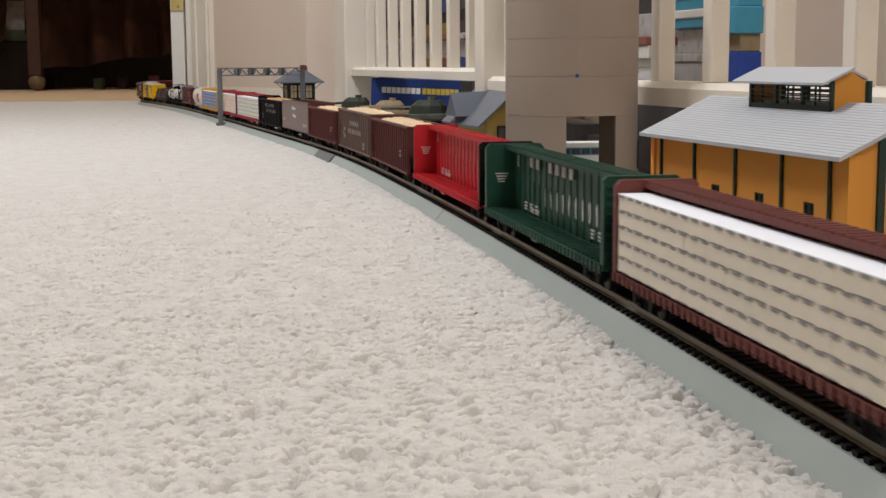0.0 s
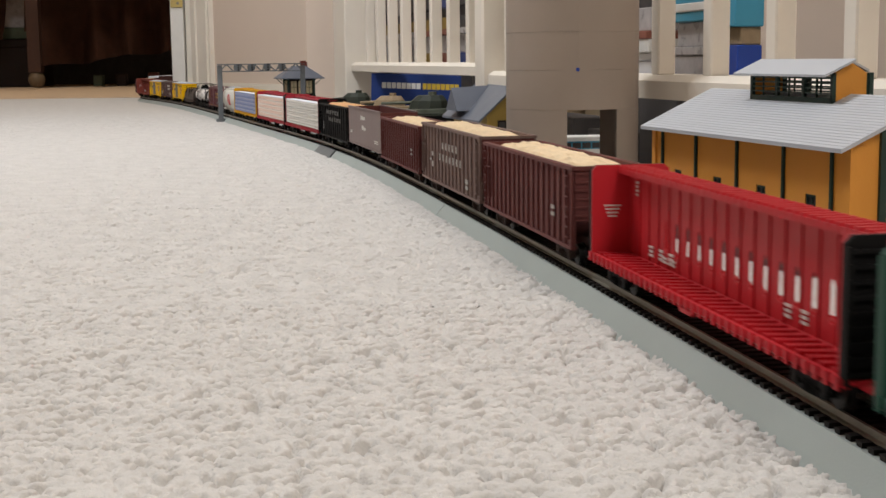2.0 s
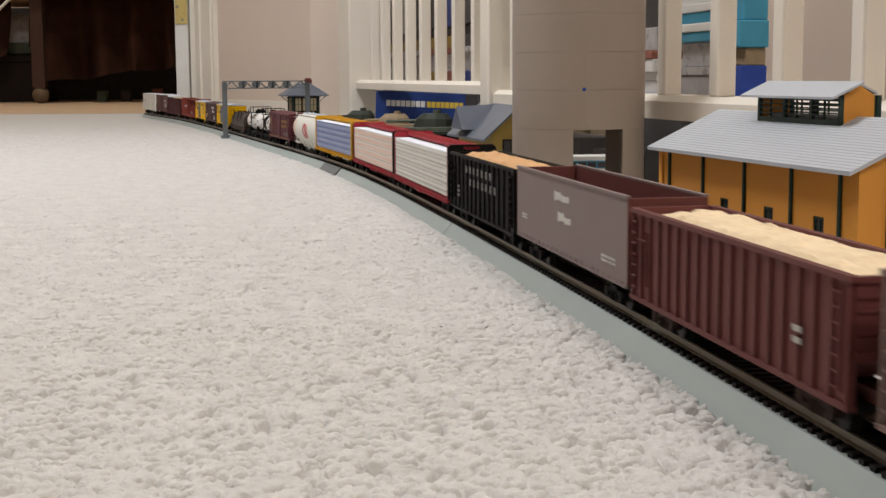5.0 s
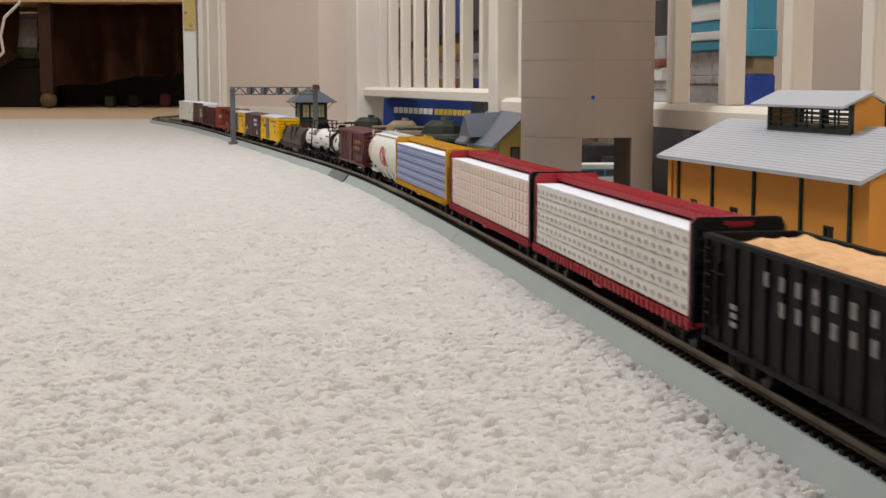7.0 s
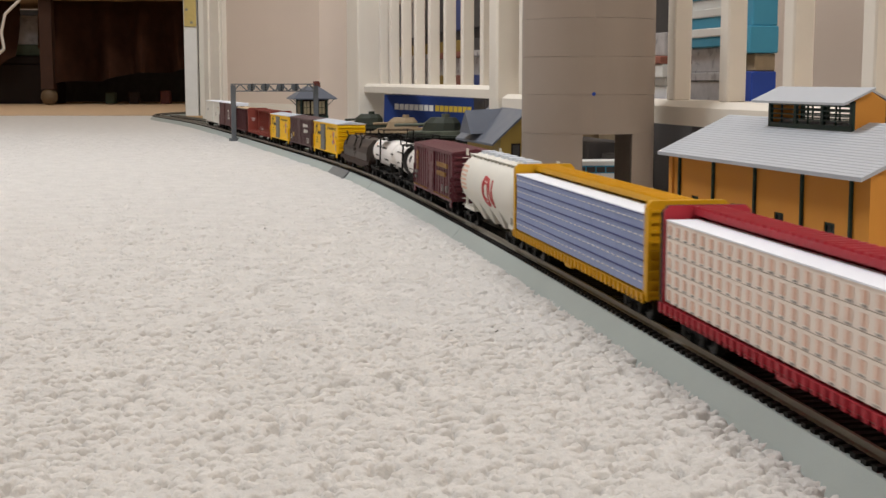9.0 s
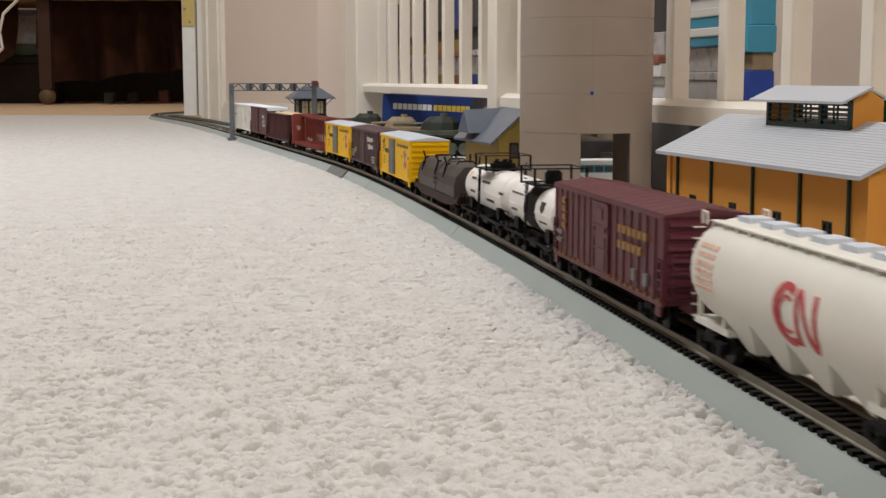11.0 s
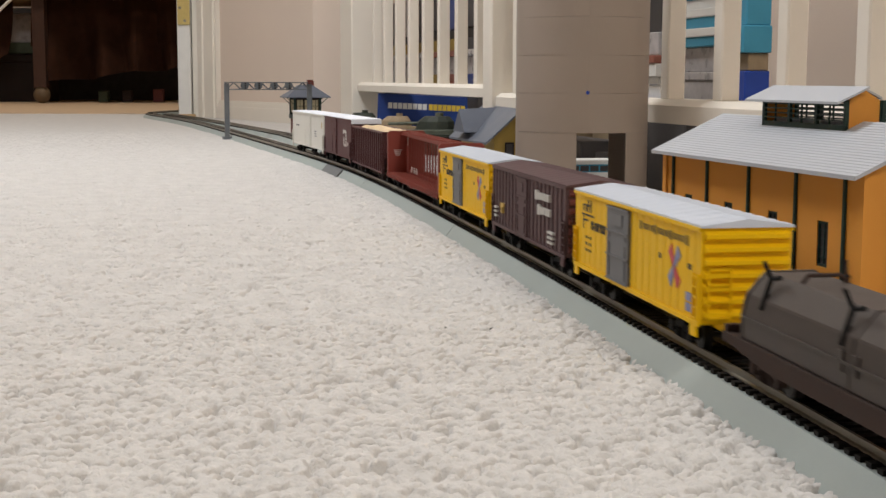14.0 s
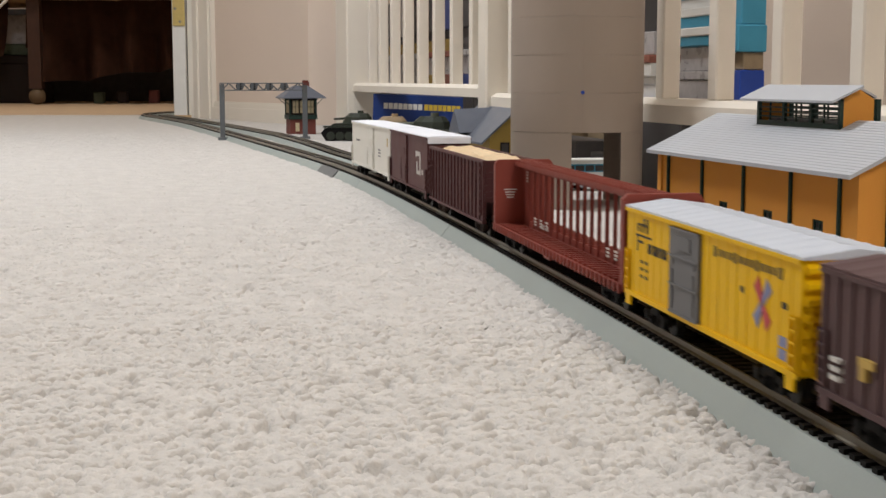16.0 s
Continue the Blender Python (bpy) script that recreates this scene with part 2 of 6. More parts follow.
def block(name, x0, x1, y0, y1, z0, z1, material, parent=None, label="", bevel=0.0):
    bm = bmesh.new()
    bx(bm, x0, x1, y0, y1, z0, z1)
    return part(name, bm, material, parent, label, bevel)


def thing(name, label, category, m=None, group="", kind=""):
    ob = new(name)
    ob.empty_display_size = 0.02
    if m:
        ob.matrix_world = m
    return tagged(ob, label, category, group, kind)

# ---- the line of the track ----
RAIL = 0.012   # rail head over the carpet
TURNS = [(-5.0, 0.0), (-0.75, 0.0), (-0.6, 0.168), (-0.1, 0.03), (0.4, 0.044), (0.9, 0.171), (1.4, -0.003), (2.4, 0.02),
         (2.6, 0.12), (3.1, 0.12), (3.35, -0.3), (3.55, -1.7), (5.4, -1.7), (5.5, 0.0), (7.0, 0.0)]
STEP = 0.01
LINE_S = np.arange(-5.0, 7.0 + STEP / 2, STEP)
bend = np.interp(LINE_S, [a for a, b in TURNS], [b for a, b in TURNS])
head = np.concatenate([[0], np.cumsum((bend[1:] + bend[:-1]) / 2 * STEP)])
head += 0.176 - np.interp(0, LINE_S, head)
mid = (head[1:] + head[:-1]) / 2
line_x = np.concatenate([[0], np.cumsum(-np.sin(mid) * STEP)])
line_y = np.concatenate([[0], np.cumsum(np.cos(mid) * STEP)])
line_x += 0.0705 - np.interp(0, LINE_S, line_x)
line_y += 0.7099 - np.interp(0, LINE_S, line_y)


def on_line(s, side=0.0):
    """Place and heading of the track s metres along it; side: metres to the right, away from the camera."""
    x, y, h = (float(np.interp(s, LINE_S, a)) for a in (line_x, line_y, head))
    return x + side * math.cos(h), y + side * math.sin(h), h


# ---- room ----
def wall_between(name, a, b, z0, z1, thick, material, label=""):
    a, b = Vector(a), Vector(b)
    d = (b - a).normalized()
    n = Vector((-d.y, d.x)) * thick
    bm = bmesh.new()
    hull(bm, [[(p.x, p.y, z) for p in (a, b, b + n, a + n)] for z in (z0, z1)])
    return tagged(part(name, bm, material), label, "wall", kind="structure")


tagged(block("subfloor", -4.2, 3.2, -5.2, 8.2, -0.12, -0.03, "wood_floor"), "bare boards under the carpet", "floor", kind="structure")


def tuft_height(x, y):
    """Height of the looped pile: domes on a jittered grid, with a slow swell."""
    cell = 0.0036
    best = np.zeros_like(x)
    gx, gy = np.floor(x / cell), np.floor(y / cell)
    for dx in (-1, 0, 1):
        for dy in (-1, 0, 1):
            cx, cy = gx + dx, gy + dy
            h1 = np.modf(np.abs(np.sin(cx * 127.1 + cy * 311.7) * 43758.5453))[0]
            h2 = np.modf(np.abs(np.sin(cx * 269.5 + cy * 183.3) * 43758.5453))[0]
            h3 = np.modf(np.abs(np.sin(cx * 419.2 + cy * 371.9) * 43758.5453))[0]
            px, py = (cx + 0.1 + 0.8 * h1) * cell, (cy + 0.1 + 0.8 * h2) * cell
            ang = (h3 - 0.5) * 2.4
            ux, uy = (x - px) * np.cos(ang) + (y - py) * np.sin(ang), -(x - px) * np.sin(ang) + (y - py) * np.cos(ang)
            r2 = (ux / (0.0026 + 0.0008 * h2)) ** 2 + (uy / (0.0021 + 0.0006 * h1)) ** 2
            tall = np.where(h3 < 0.19, 0.0003, 0.0052 + 0.0005 * h2)
            best = np.maximum(best, np.clip(1 - r2, 0, 1) ** 0.30 * tall)
    swell = 0.0005 * np.sin(x * 61 + 2 * np.sin(y * 23)) * np.sin(y * 47 + 1.5 * np.sin(x * 31))
    loops = 0.00020 * np.sin(x * 3900 + 4 * np.sin(y * 2100)) * np.sin(y * 3300 + 3 * np.sin(x * 1700))
    return best - 0.0054 + swell + loops * (best > 0.002)


def carpet():
    verts, faces = [], []
    strips = [(-0.23, 0.15, 0.24, 0.62, 0.00095), (-0.37, 0.12, 0.62, 1.05, 0.0014), (-0.64, 0.06, 1.05, 1.80, 0.0016), (-1.05, -0.02, 1.80, 2.90, 0.0032)]
    base = 0
    for x0, x1, y0, y1, d in strips:
        nx, ny = int((x1 - x0) / d) + 1, int((y1 - y0) / d) + 1
        X, Y = np.meshgrid(np.linspace(x0, x1, nx), np.linspace(y0, y1, ny))
        Z = tuft_height(X, Y)
        jx = (np.random.rand(*X.shape) - 0.5) * d * 0.25
        verts.append(np.stack([X + jx, Y, Z], -1).reshape(-1, 3))
        i = np.arange(nx * ny).reshape(ny, nx) + base
        faces.append(np.stack([i[:-1, :-1], i[:-1, 1:], i[1:, 1:], i[1:, :-1]], -1).reshape(-1, 4))
        base += nx * ny
    low = -0.0012
    sheets = [(-4.2, 3.2, -5.2, 0.24), (-4.2, -0.23, 0.24, 0.62), (0.15, 3.2, 0.24, 0.62), (-4.2, -0.37, 0.62, 1.05), (0.12, 3.2, 0.62, 1.05),
              (-4.2, -0.64, 1.05, 1.80), (0.06, 3.2, 1.05, 1.80), (-4.2, -1.05, 1.80, 2.90), (-0.02, 3.2, 1.80, 2.90), (-4.2, 3.2, 2.90, 4.45)]
    for x0, x1, y0, y1 in sheets:
        verts.append(np.array([(x0, y0, low), (x1, y0, low), (x1, y1, low), (x0, y1, low)]))
        faces.append(np.array([[0, 1, 2, 3]]) + base)
        base += 4
    verts.append(np.array([(-4.2, -5.2, -0.0062), (3.2, -5.2, -0.0062), (3.2, 4.45, -0.0062), (-4.2, 4.45, -0.0062)]))
    faces.append(np.array([[0, 1, 2, 3]]) + base)
    me = bpy.data.meshes.new("carpet")
    V, Fc = np.concatenate(verts), np.concatenate(faces)
    me.vertices.add(len(V))
    me.vertices.foreach_set("co", V.astype(np.float32).ravel())
    me.loops.add(Fc.size)
    me.loops.foreach_set("vertex_index", Fc.astype(np.int32).ravel())
    me.polygons.add(len(Fc))
    me.polygons.foreach_set("loop_start", np.arange(0, Fc.size, 4, dtype=np.int32))
    me.update(calc_edges=True)
    me.validate()
    me.polygons.foreach_set("use_smooth", np.ones(len(Fc), dtype=bool))
    me.materials.append(M["carpet"])
    return tagged(new("carpet", me), "off-white looped pile carpet over the whole floor", "carpet", kind="structure")


carpet()

block_floor = tagged(block("wood_floor", -4.2, 1.5, 4.45, 8.2, -0.03, -0.006, "wood_floor"), "tan wooden floor beyond the carpet", "floor", kind="structure")
tagged(block("ceiling", -4.2, 3.2, -5.2, 8.2, 2.42, 2.5, "ceiling"), "flat off-white ceiling", "ceiling", kind="structure")
# made-up fixture frames round the lamps, all out of view
for lx, ly, ls in ((-1.0, 1.5, 0.7), (0.9, -1.6, 0.7), (1.3, 2.6, 0.5), (-1.7, 5.4, 0.5)):
    lamp = thing("unseen_ceiling_light", "unseen square ceiling light frame added round a lamp", "ceiling light", pose(lx, ly, 2.42), "ceiling lights")
    bm = bmesh.new()
    h = ls / 2
    for x0, x1, y0, y1 in ((-h - 0.03, h + 0.03, h, h + 0.03), (-h - 0.03, h + 0.03, -h - 0.03, -h), (-h - 0.03, -h, -h, h), (h, h + 0.03, -h, h)):
        bx(bm, x0, x1, y0, y1, -0.05, 0)
    part("frame", bm, "white_paint", lamp)
wall_between("wall_south", (-4.2, -5.1), (3.2, -5.1), -0.03, 2.42, -0.1, "wall", "plain beige wall")
wall_between("wall_west", (-4.1, -5.1), (-4.1, 8.1), -0.03, 2.42, 0.1, "wall", "plain beige wall")
wall_between("wall_east", (3.1, -5.1), (3.1, 8.1), -0.03, 2.42, -0.1, "wall", "plain beige wall")
wall_between("wall_north", (-4.1, 8.1), (3.1, 8.1), -0.03, 2.42, 0.1, "wall", "plain beige wall")

# wall with the doorway, skew to the rail
W0, W1 = Vector((-0.339, 3.45)), Vector((-0.664, 4.0))
wdir = (W1 - W0).normalized()
wout = Vector((-wdir.y, wdir.x))            # towards the camera side
wall_between("wall_doorway", W1 + wdir * 0.12, W0, -0.03, 2.42, 0.10, "wall", "beige painted wall beside the doorway")
wall_between("wall_return", W0 - wout * 0.0, W0 + Vector((0.05, 0.62)), -0.03, 2.42, -0.10, "wall", "beige painted wall return in the shade")
bm = bmesh.new()
for z0, z1, t in ((-0.002, 0.034, 0.014), (0.034, 0.046, 0.010), (0.046, 0.051, 0.006)):
    a, b = W0, W1
    n = wout * t
    hull(bm, [[(p.x, p.y, z) for p in (a, b, b + n, a + n)] for z in (z0, z1)])
tagged(part("baseboard", bm, "white_paint"), "low white moulded baseboard along the beige wall", "baseboard", kind="structure")
# casing and jamb
door = thing("door_frame", "cream painted door casing with a brass hinge on the jamb", "door frame", kind="structure")
bm = bmesh.new()
a, b = W1, W1 + wdir * 0.120
for p, q, t in ((a, b, 0.014), (a + wdir * 0.012, b - wdir * 0.03, 0.020), (a + wdir * 0.085, b, 0.026)):
    n = wout * t
    hull(bm, [[(c.x, c.y, z) for c in (p, q, q + n, p + n)] for z in (-0.002, 2.1)])
part("casing", bm, "white_paint", door)
block("jamb", -0.806, -0.767, 4.085, 4.27, -0.004, 2.1, "paper", door, "white jamb edge", bevel=0.002)
block("stop", -0.764, -0.722, 4.10, 4.28, -0.004, 2.1, "white_paint", door)
hinge = block("hinge", -0.803, -0.767, 4.079, 4.0848, 0.272, 0.372, "brass", door, "brass hinge leaf", bevel=0.001)
bm = bmesh.new()
for x, z in ((-0.795, 0.322), (-0.781, 0.284)):
    rod(bm, (x, 4.079, z), (x, 4.0772, z), 0.0042)
part("screw", bm, "rail", hinge)
block("foot_strip", -0.806, -0.755, 4.082, 4.09, -0.003, 0.008, "pale_wood", door, "bare wood strip at the foot")
sill = block("door_sill", -2.4, -0.87, 4.44, 4.48, -0.004, -0.0003, "pale_wood")
tagged(sill, "pale wooden threshold strip at the carpet's edge", "threshold", kind="structure")
wall_between("wall_doorway_left", (-4.1, 4.15), (-2.4, 4.15), -0.03, 2.42, 0.1, "wall", "beige painted wall left of the opening")
wall_between("wall_over_doorway", (-2.4, 4.15), (-0.86, 4.15), 2.1, 2.42, 0.1, "wall", "beige painted wall over the opening")

# ---- railing ----
RAIL_A, RAIL_D = Vector((0.226, 1.164)), Vector((-0.2277, 0.9737))
rail_n = Vector((0.9737, 0.2277))           # away from the track


def rail_at(y):
    return RAIL_A + RAIL_D * ((y - 1.164) / RAIL_D.y)


def rail_box(bm, y0, y1, n0, n1, z0, z1):
    a, b = rail_at(y0), rail_at(y1)
    hull(bm, [[(p.x, p.y, z) for p in (a + rail_n * n0, b + rail_n * n0, b + rail_n * n1, a + rail_n * n1)] for z in (z0, z1)])


def bottom_rail(y0, y1, z0, z1):
    """A rail with a chamfered top edge towards the track."""
    a, b = rail_at(y0), rail_at(y1)
    sec = [(-0.002, z0), (-0.002, z1 - 0.0055), (0.006, z1), (0.045, z1), (0.045, z0)]
    bm = bmesh.new()
    hull(bm, [[(p.x + rail_n.x * n, p.y + rail_n.y * n, z) for n, z in sec] for p in (a, b)])
    part("bottom_rail", bm, "white_paint", railing)


railing = thing("railing", "cream painted wooden balustrade with square balusters", "railing")
bottom_rail(-1.2, 1.845, 0.0735, 0.0955)
bottom_rail(1.885, 2.955, 0.0885, 0.1065)
bm = bmesh.new()
rail_box(bm, -1.2, 2.955, -0.008, 0.053, 0.86, 0.90)
part("handrail", bm, "white_paint", railing, bevel=0.004)
for y0, y1, n0, zb in ((1.845, 1.885, -0.010, 0.072), (2.955, 3.11, -0.015, -0.003), (-1.3, -1.2, -0.015, -0.003)):
    bm = bmesh.new()
    rail_box(bm, y0, y1, n0, n0 + 0.075, zb, 1.0)
    part("newel_post", bm, "white_paint", railing, bevel=0.003)
yy = [1.2905 - 0.1155 * k for k in range(-3, 20)] + [1.79] + [1.995 + 0.118 * k for k in range(8)]
for y in yy:
    bm = bmesh.new()
    w = 0.010 if y == 1.79 else 0.0087
    rail_box(bm, y - w, y + w, 0.008, 0.036 if y == 1.79 else 0.0257, 0.095, 0.86)
    part("baluster", bm, "white_paint", railing, bevel=0.0015)

# ---- track ----
def along(s0, s1, step, section, side=0.0):
    """Rings of a cross section (across, up) along the track."""
    n = max(2, int(abs(s1 - s0) / step) + 1)
    rings = []
    for k in range(n):
        s = s0 + (s1 - s0) * k / (n - 1)
        x, y, h = on_line(s, side)
        rings.append([(x + a * math.cos(h), y + a * math.sin(h), z) for a, z in section])
    return rings


ROAD = [(-0.0236, -0.0042), (-0.0202, 0.0006), (-0.0145, 0.0074), (0.0145, 0.0074), (0.0202, 0.0006), (0.0236, -0.0042)]
track = thing("track", "model railway track on moulded grey roadbed lying on the carpet", "railway track")
joints = [-4.6, -3.6, -2.6, -1.6, -1.14, -0.68, 0.285, 0.745, 0.90]
for a, b in zip(joints, joints[1:]):
    bm = bmesh.new()
    hull(bm, along(a + 0.0006, b - 0.0006, 0.04, ROAD))
    part("roadbed", bm, "roadbed", track, bevel=0.0)
for a, b in ((0.90, 1.01),):
    bm = bmesh.new()
    hull(bm, along(a + 0.0006, b - 0.0006, 0.02, [(x * 1.10, z + 0.0003) for x, z in ROAD]))
    part("roadbed", bm, "grey_joint", track, "darker joining piece of roadbed under the points")
for a, b in ((1.01, 1.40), (1.40, 1.74), (1.74, 2.2), (2.2, 2.66), (2.66, 3.12), (3.12, 3.58), (3.58, 4.04), (4.04, 4.5), (4.5, 5.4)):
    bm = bmesh.new()
    hull(bm, along(a + 0.0006, b - 0.0006, 0.03, ROAD))
    part("roadbed", bm, "roadbed", track)
# added black strip that puts the shade under the cars into colour
bm = bmesh.new()
hull(bm, along(-4.6, 5.4, 0.03, [(-0.0122, 0.0070), (-0.0122, 0.0081), (0.0122, 0.0081), (0.0122, 0.0070)]))
part("tie_web", bm, "tie", track, "black strip added between the rails as painted shade under the train")
RAILS = [(-0.0013, 0.0088), (-0.0013, 0.0094), (-0.0004, 0.0098), (-0.0005, 0.0112), (-0.0006, 0.012), (0.0006, 0.012), (0.0005, 0.0112),
         (0.0004, 0.0098), (0.0013, 0.0094), (0.0013, 0.0088)]
for off in (-0.0088, 0.0088):
    bm = bmesh.new()
    hull(bm, along(-4.6, 5.4, 0.03, [(a + off, z) for a, z in RAILS]))
    part("rail", bm, "rail", track, "dull nickel rail")
TIE_PITCH, TIE_FIRST = 0.0068, -0.56
n_tie = 300


def tie_box(bm, s, side=0.0):
    x, y, h = on_line(s, side)
    bx(bm, -0.0135, 0.0135, -0.0016, 0.0016, 0.0070, 0.0090, Matrix.Translation((x, y, 0)) @ Matrix.Rotation(h, 4, "Z"))


bm = bmesh.new()
bx(bm, -0.0135, 0.0135, -0.0016, 0.0016, 0.0070, 0.0090)
first_tie = part("tie", bm, "tie", track)
first_tie.matrix_local = pose(*on_line(TIE_FIRST)[:2], 0, 0, 0, math.degrees(on_line(TIE_FIRST)[2]))
for k in range(1, n_tie):
    x, y, h = on_line(TIE_FIRST + TIE_PITCH * k)
    ob = new("tie", first_tie.data)
    ob.parent = track
    ob.matrix_local = pose(x, y, 0, 0, 0, math.degrees(h))
bm = bmesh.new()
s = TIE_FIRST + TIE_PITCH * n_tie
while s < 5.0:
    tie_box(bm, s)
    s += TIE_PITCH
s = -1.6
while s < TIE_FIRST - 0.004:
    tie_box(bm, s)
    s += TIE_PITCH
tagged(part("far_tie", bm, "tie", track), kind="stuff")

# second track on black roadbed, beside the first
second = thing("siding_track", "second model track on grey roadbed beside the running line", "railway track")


def off2(s):
    return float(np.interp(s, [0.9, 1.1, 1.25, 1.55, 1.9, 2.75], [0.050, 0.0505, 0.054, 0.070, 0.080, 0.050]))


def along2(s0, s1, step, section):
    n = int((s1 - s0) / step) + 1
    rings = []
    for k in range(n):
        s = s0 + (s1 - s0) * k / (n - 1)
        x, y, h = on_line(s, off2(s))
        rings.append([(x + a * math.cos(h), y + a * math.sin(h), z) for a, z in section])
    return rings


for a, b in ((0.96, 1.28), (1.28, 1.74), (1.74, 2.2), (2.2, 2.66), (2.66, 3.12), (3.12, 3.5)):
    bm = bmesh.new()
    hull(bm, along2(a + 0.0006, b - 0.0006, 0.03, [(x * 0.95, z) for x, z in ROAD]))
    part("roadbed", bm, "roadbed", second)
for off in (-0.0088, 0.0088):
    bm = bmesh.new()
    hull(bm, along2(0.96, 3.5, 0.03, [(a + off, z) for a, z in RAILS]))
    part("rail", bm, "rail", second)
# the same painted-shade strip, carried along the siding
bm = bmesh.new()
hull(bm, along2(0.96, 3.5, 0.03, [(-0.0122, 0.0070), (-0.0122, 0.0081), (0.0122, 0.0081), (0.0122, 0.0070)]))
part("tie_web", bm, "tie", second)
bm = bmesh.new()
s = 0.965
while s < 3.5:
    tie_box(bm, s, off2(s))
    s += TIE_PITCH
tagged(part("tie", bm, "tie", second), kind="stuff")

# ---- train ----
# Cars stand on z = 0 at the rail head; +x is the way they travel, -y the side that faces the carpet.
def gear(car, length, truck="black", inset=0.030, sill=0.0105):
    """Trucks with wheels, and couplers."""
    for sx in (-1, 1):
        cx = sx * (length / 2 - inset)
        bm = bmesh.new()
        for sy in (-1, 1):
            y = sy * 0.0128
            bx(bm, cx - 0.0135, cx + 0.0135, y - 0.0011, y + 0.0011, 0.0056, 0.0080)
            bx(bm, cx - 0.0045, cx + 0.0045, y - 0.0014, y + 0.0014, 0.0026, 0.0095)
            bx(bm, cx - 0.0095, cx + 0.0095, y - 0.0009, y + 0.0009, 0.0026, 0.0042)
            for k in (-1, 1):
                bx(bm, cx + k * 0.0102 - 0.0022, cx + k * 0.0102 + 0.0022, y - 0.0017, y + 0.0017, 0.0038, 0.0078)
                for d in (-0.0016, 0.0016):
                    rod(bm, (cx + d, y + sy * 0.0014, 0.0030), (cx + d, y + sy * 0.0014, 0.0068), 0.0009, 6)
        bx(bm, cx - 0.003, cx + 0.003, -0.0128, 0.0128, 0.0050, 0.0078)
        tr = part("truck", bm, truck, car)
        for k in (-1, 1):
            bm = bmesh.new()
            ax = cx + k * 0.0102
            for sy in (-1, 1):
                rod(bm, (ax, sy * 0.0072, 0.0052), (ax, sy * 0.0100, 0.0052), 0.0052, 16)
                rod(bm, (ax, sy * 0.0066, 0.0052), (ax, sy * 0.0074, 0.0052), 0.0060, 16)
            rod(bm, (ax, -0.0128, 0.0052), (ax, 0.0128, 0.0052), 0.0010, 6)
            part("wheelset", bm, "wheel", tr)
        bm = bmesh.new()
        e = sx * length / 2
        bx(bm, min(e - sx * 0.006, e + sx * 0.004), max(e - sx * 0.006, e + sx * 0.004), -0.0016, 0.0016, 0.0072, 0.0102)
        bx(bm, min(e + sx * 0.0035, e + sx * 0.0075), max(e + sx * 0.0035, e + sx * 0.0075), -0.0028, 0.0028, 0.0070, 0.0104)
        part("coupler", bm, "black", car)


def marks(bm, x, z, w, h, rows, side, cols=4, gap=0.35):
    """Lines of small unreadable lettering as bars on the carpet side."""
    for r in range(rows):
        zz = z - r * h * 1.6
        x0 = x
        for c in range(cols):
            ww = w / cols * random.uniform(1 - gap, 1.0) * 0.8
            bx(bm, x0, x0 + ww, side - 0.00022, side + 0.0003, zz - h / 2, zz + h / 2)
            x0 += w / cols


def ladder(bm, x, y0, z0, z1, n=6, w=0.0052, out=-0.0009):
    for k in range(n):
        z = z0 + (z1 - z0) * k / (n - 1)
        bx(bm, x, x + w, y0 + out, y0 + out + 0.0005, z - 0.0003, z + 0.0003)
    for xx in (x, x + w - 0.0005):
        bx(bm, xx, xx + 0.0005, y0 + out, y0 + 0.0002, z0 - 0.001, z1 + 0.001)


